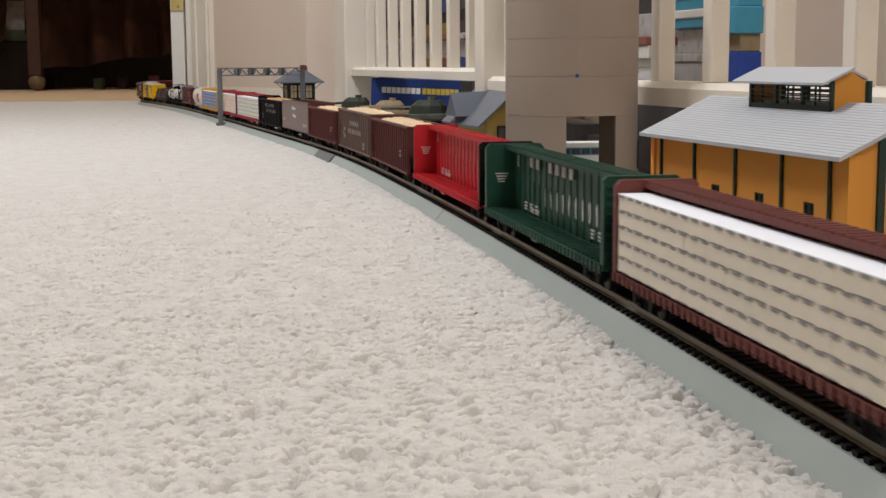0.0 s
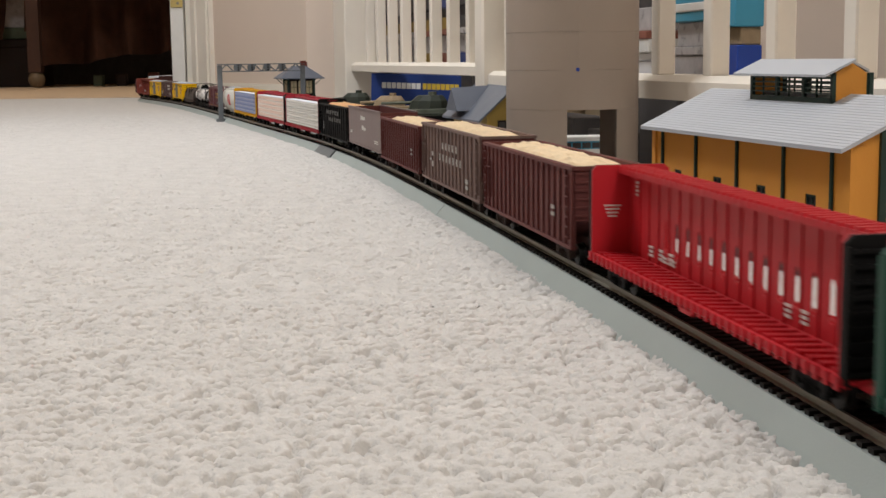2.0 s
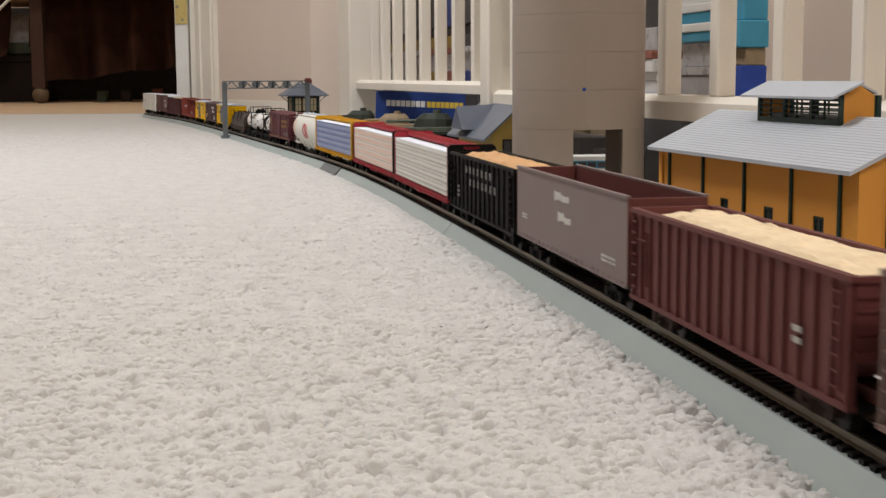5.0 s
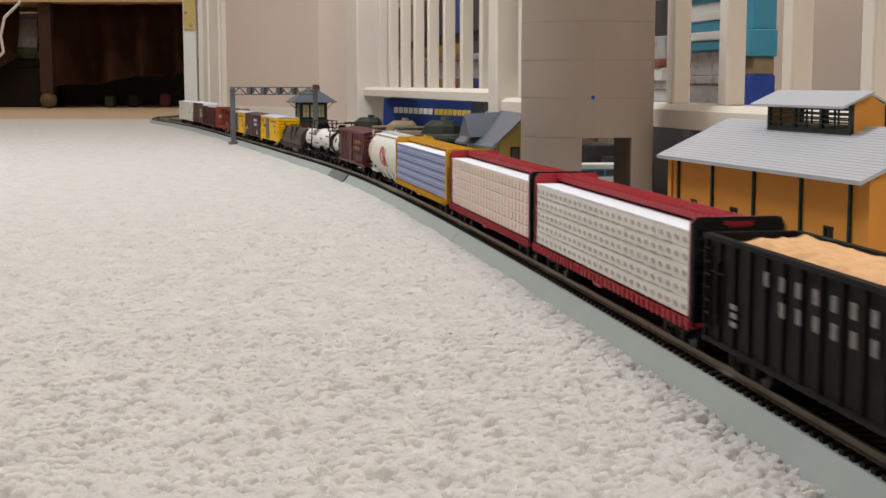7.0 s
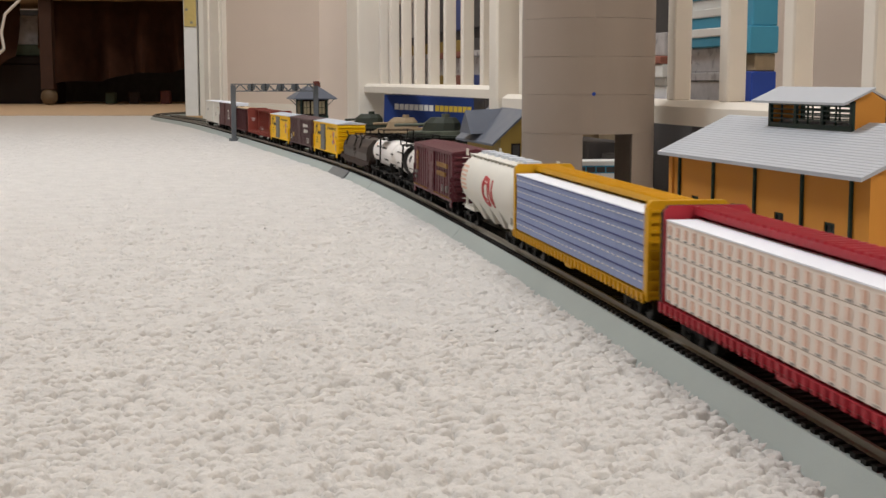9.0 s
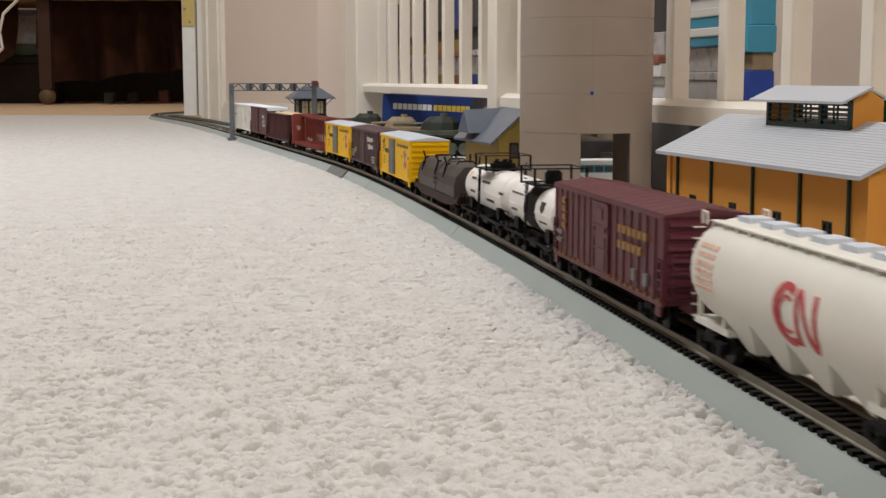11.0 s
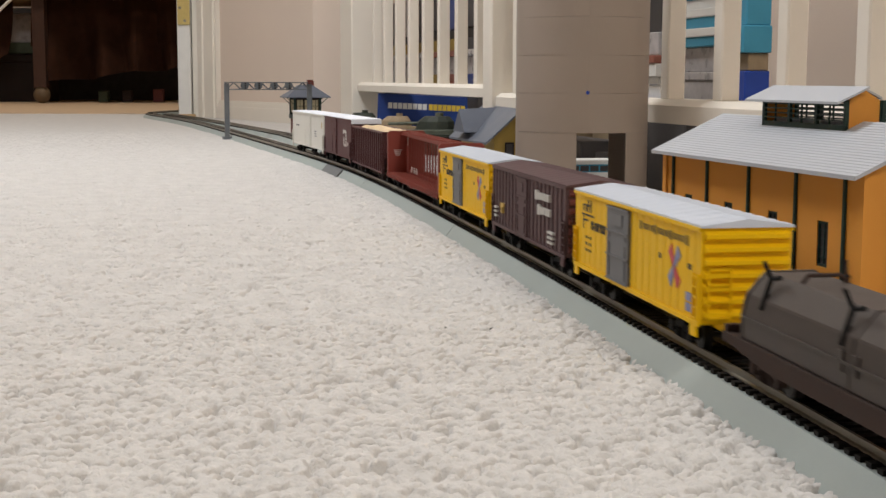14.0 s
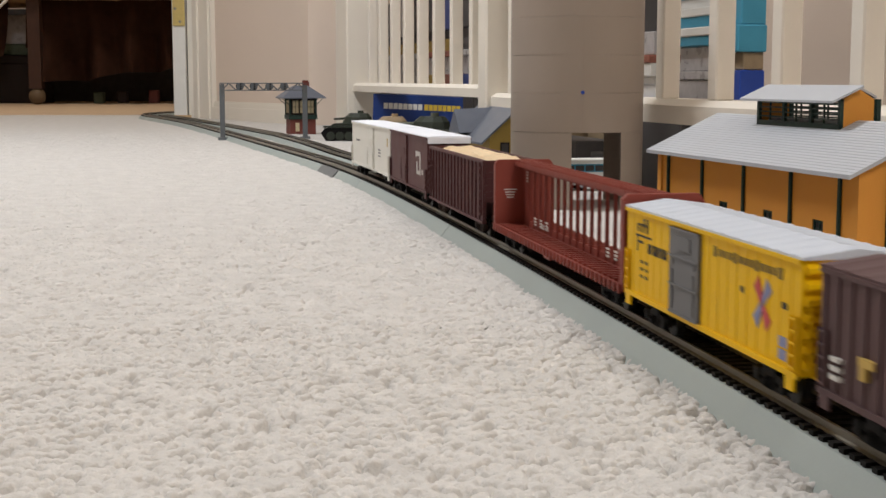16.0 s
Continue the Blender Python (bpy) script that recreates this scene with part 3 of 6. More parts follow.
def centerbeam(label, length, color, load=None, dash="", ends=None, window_rows=True, dash_style="dash", word="white_print", top=0.0530, name="centerbeam_flatcar"):
    car = thing(name, label, "model railcar", group="cars of the model train")
    L, hw = length, 0.0180
    # deck and side sills
    bm = bmesh.new()
    bx(bm, -L / 2, L / 2, -0.0060, 0.0060, 0.0070, 0.0118)
    bx(bm, -L / 2, L / 2, -hw + 0.001, hw - 0.001, 0.0118, 0.0132)
    part("deck", bm, color, car)
    for sy in (-1, 1):
        bm = bmesh.new()
        y = sy * hw
        bx(bm, -L / 2, L / 2, min(y, y - sy * 0.0016), max(y, y - sy * 0.0016), 0.0112, 0.0138)
        n = 38
        for k in range(n):
            x = -L / 2 + L * (k + 0.5) / n
            bx(bm, x - 0.0012, x + 0.0012, min(y, y + sy * 0.0010), max(y, y + sy * 0.0010), 0.0102, 0.0142)
        bx(bm, -0.006, 0.006, min(y, y - sy * 0.0016), max(y, y - sy * 0.0016), 0.0085, 0.0100)
        part("side_sill", bm, color, car)
    for sy in (-1, 1):
        bm = bmesh.new()
        hull(bm, [[(-0.0016, sy * a, z), (0.0016, sy * a, z), (0.0016, sy * a, 0.0131), (-0.0016, sy * a, 0.0131)] for a, z in ((0.002, 0.0139), (hw - 0.0017, 0.0147))])
        repeat("deck_riser", bm, color, car, [(-L / 2 + 0.006 + (L - 0.012) * (k + 0.5) / 30, 0, 0) for k in range(30)])
    # bulkheads
    for sx in (-1, 1):
        x0, x1 = sorted((sx * (L / 2 - 0.0032), sx * (L / 2 - 0.0042)))
        bm = bmesh.new()
        hull(bm, [[(x, -hw, 0.0118), (x, hw, 0.0118), (x, hw, top - 0.0022), (x, hw - 0.0022, top), (x, -hw + 0.0022, top), (x, -hw, top - 0.0022)] for x in (x0, x1)])
        b = part("bulkhead", bm, color, car)
        x0, x1 = sorted((sx * (L / 2 - 0.0010), sx * (L / 2 - 0.0032)))
        bm = bmesh.new()
        hull(bm, [[(x, -hw, 0.0118), (x, hw, 0.0118), (x, hw, top - 0.0022), (x, hw - 0.0022, top), (x, -hw + 0.0022, top), (x, -hw, top - 0.0022)] for x in (x0, x1)])
        part("end_plate", bm, ends or color, b, "" if not ends else "black end plate")
        o0, o1 = sorted((sx * (L / 2 - 0.0010), sx * (L / 2 + 0.0004)))
        bm = bmesh.new()
        bx(bm, o0, o1, -hw + 0.0015, hw - 0.0015, 0, 0.0011)
        repeat("end_rib", bm, ends or color, b, [(0, 0, 0.0145 + 0.0042 * k) for k in range(9)])
        bm = bmesh.new()
        bx(bm, o0, o1 + 0.0002, 0, 0.0014, 0.0118, top - 0.003)
        repeat("end_post", bm, ends or color, b, [(0, y, 0) for y in (-hw, -0.006, 0.005, hw - 0.0014)])
    # beam: plate with upright slots, ribs and top chord
    bm = bmesh.new()
    n = 19
    pitch = (L - 0.0092) / n
    za, zb, th = (0.0195, 0.0335, 0.0003) if window_rows else (0.0170, top - 0.0060, 0.0003)
    first, last = (3, n - 3) if window_rows else (1, n - 1)
    for k in range(n):
        x = -L / 2 + 0.0046 + pitch * k
        if not first <= k < last:
            bx(bm, x, x + pitch, -th, th, 0.0135, top - 0.004)
            continue
        gap = 0.32 if window_rows else 0.72
        bx(bm, x, x + pitch * (1 - gap), -th, th, 0.0135, top - 0.004)
        bx(bm, x + pitch * (1 - gap), x + pitch, -th, th, 0.0135, za)
        bx(bm, x + pitch * (1 - gap), x + pitch, -th, th, zb, top - 0.004)
        if window_rows:
            for u, v, w in ((1 - gap, za, 1), (1.0, za, -1), (1 - gap, zb, 1), (1.0, zb, -1)):
                xx, s = x + pitch * u, 1 if v == za else -1
                hull(bm, [[(xx, y, v), (xx + w * 0.0012, y, v), (xx, y, v + s * 0.0018)] for y in (-th, th)])
    part("center_beam", bm, color, car)
    bm = bmesh.new()
    bx(bm, 0, 0.0010, -0.0009, 0.0009, 0.0135, top - 0.004)
    repeat("beam_rib", bm, color, car, [(-L / 2 + 0.0046 + pitch * k + pitch * 0.10, 0, 0) for k in range(n)])
    bm = bmesh.new()
    bx(bm, -L / 2 + 0.001, L / 2 - 0.001, -0.0052, 0.0052, top - 0.0040, top - 0.0016)
    for k in range(40):
        x = -L / 2 + 0.004 + (L - 0.008) * (k + 0.5) / 40
        bx(bm, x - 0.0011, x + 0.0011, -0.0060, 0.0060, top - 0.0034, top - 0.0002)
    bx(bm, -L / 2 + 0.001, L / 2 - 0.001, -0.0058, -0.0050, top - 0.0036, top - 0.0014)
    bx(bm, -L / 2 + 0.001, L / 2 - 0.001, 0.0050, 0.0058, top - 0.0036, top - 0.0014)
    part("top_chord", bm, color, car)
    if load:
        bm = bmesh.new()
        x0, x1 = -L / 2 + 0.0056, L / 2 - 0.0056
        rows, z0, z1 = 5, 0.0149, 0.0470
        dz = (z1 - z0) / rows
        cols = 6 if dash_style != "block" else 7
        places = []
        for sy in (-1, 1):
            for r in range(rows):
                places += [(x0 + (x1 - x0) * c / cols, sy * (hw + 0.0026) / 2 - random.uniform(-0.0001, 0.0001), z0 + dz * r) for c in range(cols)]
        bx(bm, 0.0001, (x1 - x0) / cols - 0.0001, -(hw - 0.0038) / 2, (hw - 0.0038) / 2, 0.0001, dz - 0.0001)
        repeat("lumber_pack", bm, load, car, places)
        bm = bmesh.new()
        for sy in (-1, 1):
            ya, yb = sorted((sy * 0.0030, sy * (hw - 0.0004)))
            bx(bm, x0, x1, ya, yb, z1, z1 + 0.0006)
        part("load_top", bm, "wrap_top", car, "bright white top of the wrapped load")
        bm = bmesh.new()
        y = -hw + 0.0005
        for r in range(rows):
            zb = z0 + dz * r
            if dash_style == "dash":
                k = x0 + 0.002
                while k < x1 - 0.006:
                    w = random.uniform(0.0050, 0.0066)
                    bx(bm, k, k + w, y - 0.0003, y + 0.0002, zb + dz - 0.0010, zb + dz + 0.0002)
                    k += w + random.uniform(0.0042, 0.0058)
            elif dash_style == "dots":
                for c in range(26):
                    x = x0 + (x1 - x0) * (c + 0.5) / 26
                    q = [(-0.0024, 0.50), (-0.0012, 0.34), (0.0014, 0.32), (0.0024, 0.44), (0.0012, 0.62), (-0.0014, 0.64)]
                    hull(bm, [[(x + px, yy, zb + dz * pz) for px, pz in q] for yy in (y - 0.0003, y + 0.0002)])
            elif dash_style == "block":
                for c in range(26):
                    x = x0 + (x1 - x0) * (c + 0.5) / 26
                    bx(bm, x - 0.0013, x + 0.0013, y - 0.0003, y + 0.0002, zb + dz * 0.24, zb + dz * 0.80)
            else:
                bx(bm, x0, x1, y - 0.0003, y + 0.0002, zb + dz * 0.93, zb + dz * 1.0)
        part("wrap_print", bm, dash, car, "rows of printed marks on the wrapping")
        bm = bmesh.new()
        for r in range(rows):
            zb = z0 + dz * r
            if dash_style == "block":
                for c in range(26):
                    x = x0 + (x1 - x0) * (c + 0.5) / 26
                    bx(bm, x - 0.0013, x + 0.0008, y - 0.0003, y + 0.0002, zb + dz * 0.07, zb + dz * 0.15)
            elif dash_style == "line":
                for c in range(30):
                    x = x0 + (x1 - x0) * (c + 0.5) / 30
                    bx(bm, x - 0.0016, x + 0.0016, y - 0.0003, y + 0.0002, zb + dz * 0.50, zb + dz * 0.58)
            else:
                k = x0 + 0.004
                while k < x1 - 0.02:
                    bx(bm, k, k + 0.012, y - 0.0003, y + 0.0001, zb + dz * 0.04, zb + dz * 0.09)
                    k += 0.0175
        part("wrap_print", bm, ("dot_grey" if dash_style == "dots" else "wrap_dash") if dash_style != "line" else "wrap_white", car)
    else:
        bm = bmesh.new()
        marks(bm, -L / 2 + 0.05, 0.0175, 0.018, 0.0010, 2, -0.0006, 3)
        for k in (2, 3, 4, n - 6, n - 5):
            x = -L / 2 + 0.0046 + pitch * k
            for r in range(3):
                bx(bm, x + pitch * 0.24, x + pitch * 0.60, -0.0009, -0.0004, 0.0158 + 0.0018 * r, 0.0168 + 0.0018 * r)
        for r in range(4):
            bx(bm, -L / 2 + 0.0140, -L / 2 + 0.0165 + 0.001 * (r % 2), -0.0009, -0.0004, 0.0400 + 0.0018 * r, 0.0410 + 0.0018 * r)
        for k in range(4):
            z = 0.0345 - 0.0016 * k
            xe = -L / 2 + 0.0042
            bx(bm, xe, xe + 0.0003, -0.0125 + 0.0006 * k, -0.0045 - 0.0007 * k, z, z + 0.0007)
        part("lettering", bm, word, car, "small white lettering as bars")
    gear(car, L, "black")
    return car


def repeat(name, bm, material, parent, places):
    """One mesh, set at each of the places on a car."""
    first = part(name, bm, material, parent)
    for k, p in enumerate(places):
        ob = first if k == 0 else new(name, first.data)
        ob.parent = parent
        ob.matrix_local = Matrix.Translation(p)


def side_ribs(car, color, xs, y, z0, z1, w=0.0014, d=0.0011):
    for sy in (-1, 1):
        bm = bmesh.new()
        bx(bm, -w / 2, w / 2, *sorted((0, sy * d)), z0, z1)
        repeat("side_rib", bm, color, car, [(x, sy * y, 0) for x in xs])


def hopper(label, length, color, ribs, chips="chips", top=0.050, hw=0.0172, word=None, rows=(), end_color=None):
    car = thing("woodchip_hopper", label, "model railcar", group="cars of the model train")
    L, z0 = length, 0.0118
    t = 0.0010
    for sy in (-1, 1):
        bm = bmesh.new()
        ya, yb = sorted((sy * hw, sy * (hw - t)))
        bx(bm, -L / 2, L / 2, ya, yb, z0, top)
        part("side", bm, color, car)
    for sx in (-1, 1):
        bm = bmesh.new()
        xa, xb = sorted((sx * L / 2, sx * (L / 2 - t)))
        bx(bm, xa, xb, -hw, hw, 0.024, top)
        xs = sx * L / 2
        rb = bmesh.new()
        bx(rb, *sorted((xs, xs + sx * 0.0009)), -hw + 0.001, hw - 0.001, 0, 0.0010)
        repeat("end_rib", rb, end_color or color, car, [(0, 0, z) for z in (0.026, 0.030, 0.034, 0.038, 0.042, 0.046) if z < top - 0.003])
        hull(bm, [[(sx * L / 2, -hw + 0.001, 0.024), (sx * L / 2, hw - 0.001, 0.024), (sx * (L / 2 - 0.0012), hw - 0.001, 0.024), (sx * (L / 2 - 0.0012), -hw + 0.001, 0.024)],
                  [(sx * (L / 2 - 0.030), -hw + 0.001, 0.0130), (sx * (L / 2 - 0.030), hw - 0.001, 0.0130), (sx * (L / 2 - 0.031), hw - 0.001, 0.0130), (sx * (L / 2 - 0.031), -hw + 0.001, 0.0130)]])
        part("end", bm, end_color or color, car)
    side_ribs(car, color, [-L / 2 + 0.0018 + (L - 0.0036) * k / (ribs - 1) for k in range(ribs)], hw, z0 - 0.001, top - 0.0018, 0.0020)
    bm = bmesh.new()
    for sy in (-1, 1):
        ya, yb = sorted((sy * (hw - 0.0015), sy * (hw + 0.0015)))
        bx(bm, -L / 2 - 0.0004, L / 2 + 0.0004, ya, yb, top - 0.0018, top)
        bx(bm, -L / 2, L / 2, ya, yb, z0 - 0.0016, z0)
    for sx in (-1, 1):
        xa, xb = sorted((sx * (L / 2 - 0.0015), sx * (L / 2 + 0.0010)))
        bx(bm, xa, xb, -hw, hw, top - 0.0018, top)
    part("top_rail", bm, color, car)
    bm = bmesh.new()
    n = 4
    for k in range(n):
        a = -L / 2 + 0.040 + (L - 0.080) * k / n
        b = a + (L - 0.080) / n
        hull(bm, [[(a, -hw + 0.002, z0), (b, -hw + 0.002, z0), (b, hw - 0.002, z0), (a, hw - 0.002, z0)],
                  [(a + 0.009, -0.008, 0.0062), (b - 0.009, -0.008, 0.0062), (b - 0.009, 0.008, 0.0062), (a + 0.009, 0.008, 0.0062)]])
    bx(bm, -L / 2, L / 2, -0.004, 0.004, 0.0088, 0.0130)
    part("hopper_bay", bm, color, car)
    bm = bmesh.new()
    ladder(bm, -L / 2 + 0.004, -hw - 0.0011, 0.016, top - 0.005, 7)
    part("ladder", bm, color, car)
    bm = bmesh.new()
    ladder(bm, L / 2 - 0.0092, -hw - 0.0011, 0.016, top - 0.005, 7)
    part("ladder", bm, color, car)
    bm = bmesh.new()
    for x in (-L / 2 + 0.016, -L / 2 + 0.022):
        bx(bm, x, x + 0.0005, -hw - 0.0020, -hw - 0.0012, 0.018, 0.040)
        bx(bm, x - 0.006, x + 0.001, -hw - 0.0020, -hw - 0.0014, 0.036, 0.0365)
    part("grab_iron", bm, color, car)
    # heap of chips
    nx, ny = 44, 12
    bm = bmesh.new()
    grid = []
    for i in range(nx + 1):
        row = []
        for j in range(ny + 1):
            x = -L / 2 + 0.0012 + (L - 0.0024) * i / nx
            y = -hw + 0.0012 + (2 * hw - 0.0024) * j / ny
            edge = min(1, min(i, nx - i) / 6, (min(j, ny - j) + 1.0) / 3.5)
            z = top - 0.0066 + 0.0074 * edge ** 0.8 + 0.0011 * noise.noise((x * 160, y * 160, L * 50)) * edge + 0.0006 * random.uniform(-1, 1)
            row.append(bm.verts.new((x, y, z)))
        grid.append(row)
    for i in range(nx):
        for j in range(ny):
            bm.faces.new((grid[i][j], grid[i + 1][j], grid[i + 1][j + 1], grid[i][j + 1]))
    bmesh.ops.solidify(bm, geom=bm.faces[:], thickness=0.004)
    part("chip_load", bm, chips, car, "heaped pale wood chips")
    if rows:
        for x, z, w, h in rows:
            bm = bmesh.new()
            bx(bm, x - w / 2, x + w / 2, -hw - 0.0014, -hw - 0.0010, z - h / 2, z + h / 2)
            part("lettering", bm, "worn_print" if color == "black" else "dot_grey", car)
    gear(car, L, "truck_brown" if color not in ("black",) else "black")
    return car


def boxcar(label, length, color, roof, ribs=0, door="", door_x=(-0.012, 0.010), top=0.0490, peak=0.0024, hw=0.0172, print_rows=(), end_color=None, thick=0.0008, truck="black"):
    """print_rows: (material, x, z, width, height) bars on the carpet side."""
    car = thing("boxcar", label, "model railcar", group="cars of the model train")
    L, z0 = length, 0.0125
    bm = bmesh.new()
    bx(bm, -L / 2 + 0.001, L / 2 - 0.001, -hw, hw, z0, top)
    bx(bm, -L / 2, L / 2, -0.006, 0.006, 0.0085, z0)
    part("body", bm, color, car, bevel=0.0002)
    # ends
    for sx in (-1, 1):
        m0, m1 = sx * (L / 2 - 0.0012), sx * (L / 2 + 0.0012)
        bm = bmesh.new()
        hull(bm, [[(m0, y, 0), (m1, y, 0.0012), (m1, y, 0.0026), (m0, y, 0.0038)] for y in (-hw + 0.001, hw - 0.001)])
        repeat("end_rib", bm, end_color or color, car, [(0, 0, z0 + 0.002 + k * (top - z0 - 0.003) / 7) for k in range(7)])
    # roof with panels
    bm = bmesh.new()
    r0, r1 = -L / 2 - 0.0002, L / 2 + 0.0002
    hull(bm, [[(x, -hw - 0.0006, top), (x, 0, top + peak), (x, hw + 0.0006, top), (x, hw + 0.0006, top - thick), (x, -hw - 0.0006, top - thick)] for x in (r0, r1)])
    roof_ob = part("roof", bm, roof, car)
    bm = bmesh.new()
    hull(bm, [[(d, -hw - 0.0004, top + 0.0001), (d, 0, top + peak + 0.0001), (d, hw + 0.0004, top + 0.0001), (d, hw + 0.0004, top + e), (d, 0, top + peak + e), (d, -hw - 0.0004, top + e)] for d, e in ((-0.0028, 0.00010), (-0.001, 0.00030), (0.001, 0.00030), (0.0028, 0.00010))])
    if peak > 0.001:
        repeat("roof_rib", bm, roof, roof_ob, [(r0 + (r1 - r0) * (k + 0.5) / 15, 0, 0) for k in range(15)])
    else:
        bm.free()
    if ribs:
        d0, d1 = (door_x[0] - 0.002, door_x[1] + 0.002) if door else (0, 0)
        xs = [-L / 2 + 0.003 + (L - 0.006) * k / (ribs - 1) for k in range(ribs)]
        side_ribs(car, color, [x for x in xs if not d0 < x < d1], hw, z0 + 0.001, top - 0.002, 0.0024, 0.0006)
    bm = bmesh.new()
    for sy in (-1, 1):
        ya, yb = sorted((sy * hw, sy * (hw + 0.0010)))
        bx(bm, -L / 2 + 0.001, L / 2 - 0.001, ya, yb, z0 - 0.0006, z0 + 0.0012)
        bx(bm, -L / 2 + 0.001, L / 2 - 0.001, ya, yb, top - 0.0022, top - 0.0008)
        for x in (-L / 2 + 0.006, L / 2 - 0.006):
            bx(bm, x - 0.0030, x + 0.0030, ya, yb, 0.0078, z0)
    part("side_sill", bm, color, car)
    if door:
        for sy in (-1, 1):
            bm = bmesh.new()
            ya, yb = sorted((sy * hw, sy * (hw + 0.0013)))
            bx(bm, door_x[0], door_x[1], ya, yb, z0 + 0.0014, top - 0.003)
            d = part("door", bm, door, car)
            bars = []
            ya, yb = sorted((sy * (hw + 0.0012), sy * (hw + 0.0018)))
            h = (top - 0.003 - z0 - 0.0014)
            for k in range(4):
                z = z0 + 0.0016 + h * k / 3.0 - (0.0004 if k == 3 else 0)
                bars.append((door_x[0], door_x[1], ya, yb, z - 0.0004, z + 0.0004))
            for x in (door_x[0] + 0.004, door_x[1] - 0.004):
                bars.append((x - 0.0004, x + 0.0004, ya, yb, z0 + 0.003, z0 + 0.018))
                bars.append((x - 0.0010, x + 0.0010, ya, yb, z0 + 0.020, z0 + 0.022))
            bars.append((door_x[0] + 0.008, door_x[1] - 0.008, ya, yb, z0 + 0.026, z0 + 0.031))
            for q in bars:
                bm = bmesh.new()
                bx(bm, *q)
                part("door_bar", bm, door, d)
    bm = bmesh.new()
    ladder(bm, -L / 2 + 0.0015, -hw - 0.0004, 0.015, 0.0300, 5)
    part("ladder", bm, color, car)
    bm = bmesh.new()
    ladder(bm, L / 2 - 0.0067, -hw - 0.0004, 0.015, 0.0300, 5)
    part("ladder", bm, color, car)
    if color == "yellow":
        side_ribs(car, color, [x for x in (-L / 2 + 0.009 + (L - 0.018) * k / 18 for k in range(19)) if not door_x[0] - 0.003 < x < door_x[1] + 0.003], hw, z0 + 0.001, top - 0.002, 0.0028, 0.00018)
    bm = bmesh.new()
    for z in (0.015, 0.021, 0.027, 0.033):
        bx(bm, L / 2 + 0.0010, L / 2 + 0.0018, -hw + 0.002, -hw + 0.011, z, z + 0.0005)
    for y in (-hw + 0.002, -hw + 0.0105):
        bx(bm, L / 2 + 0.0010, L / 2 + 0.0018, y, y + 0.0005, 0.014, 0.034)
    part("end_ladder", bm, color, car)
    for m, x, z, w, h in print_rows:
        b = bmesh.new()
        d = 0.0016 if ribs else 0.0003
        bx(b, x - w / 2, x + w / 2, -hw - d, -hw + 0.0001, z - h / 2, z + h / 2)
        part("lettering", b, m, car)
    gear(car, L, truck)
    return car


def letters(m, x, z, n, w, h, pitch, slope=0.0):
    return [(m, x + pitch * k, z + slope * k, w * (0.7 if k % 3 == 1 else 1.0), h * (0.85 if k % 4 == 2 else 1.0)) for k in range(n)]


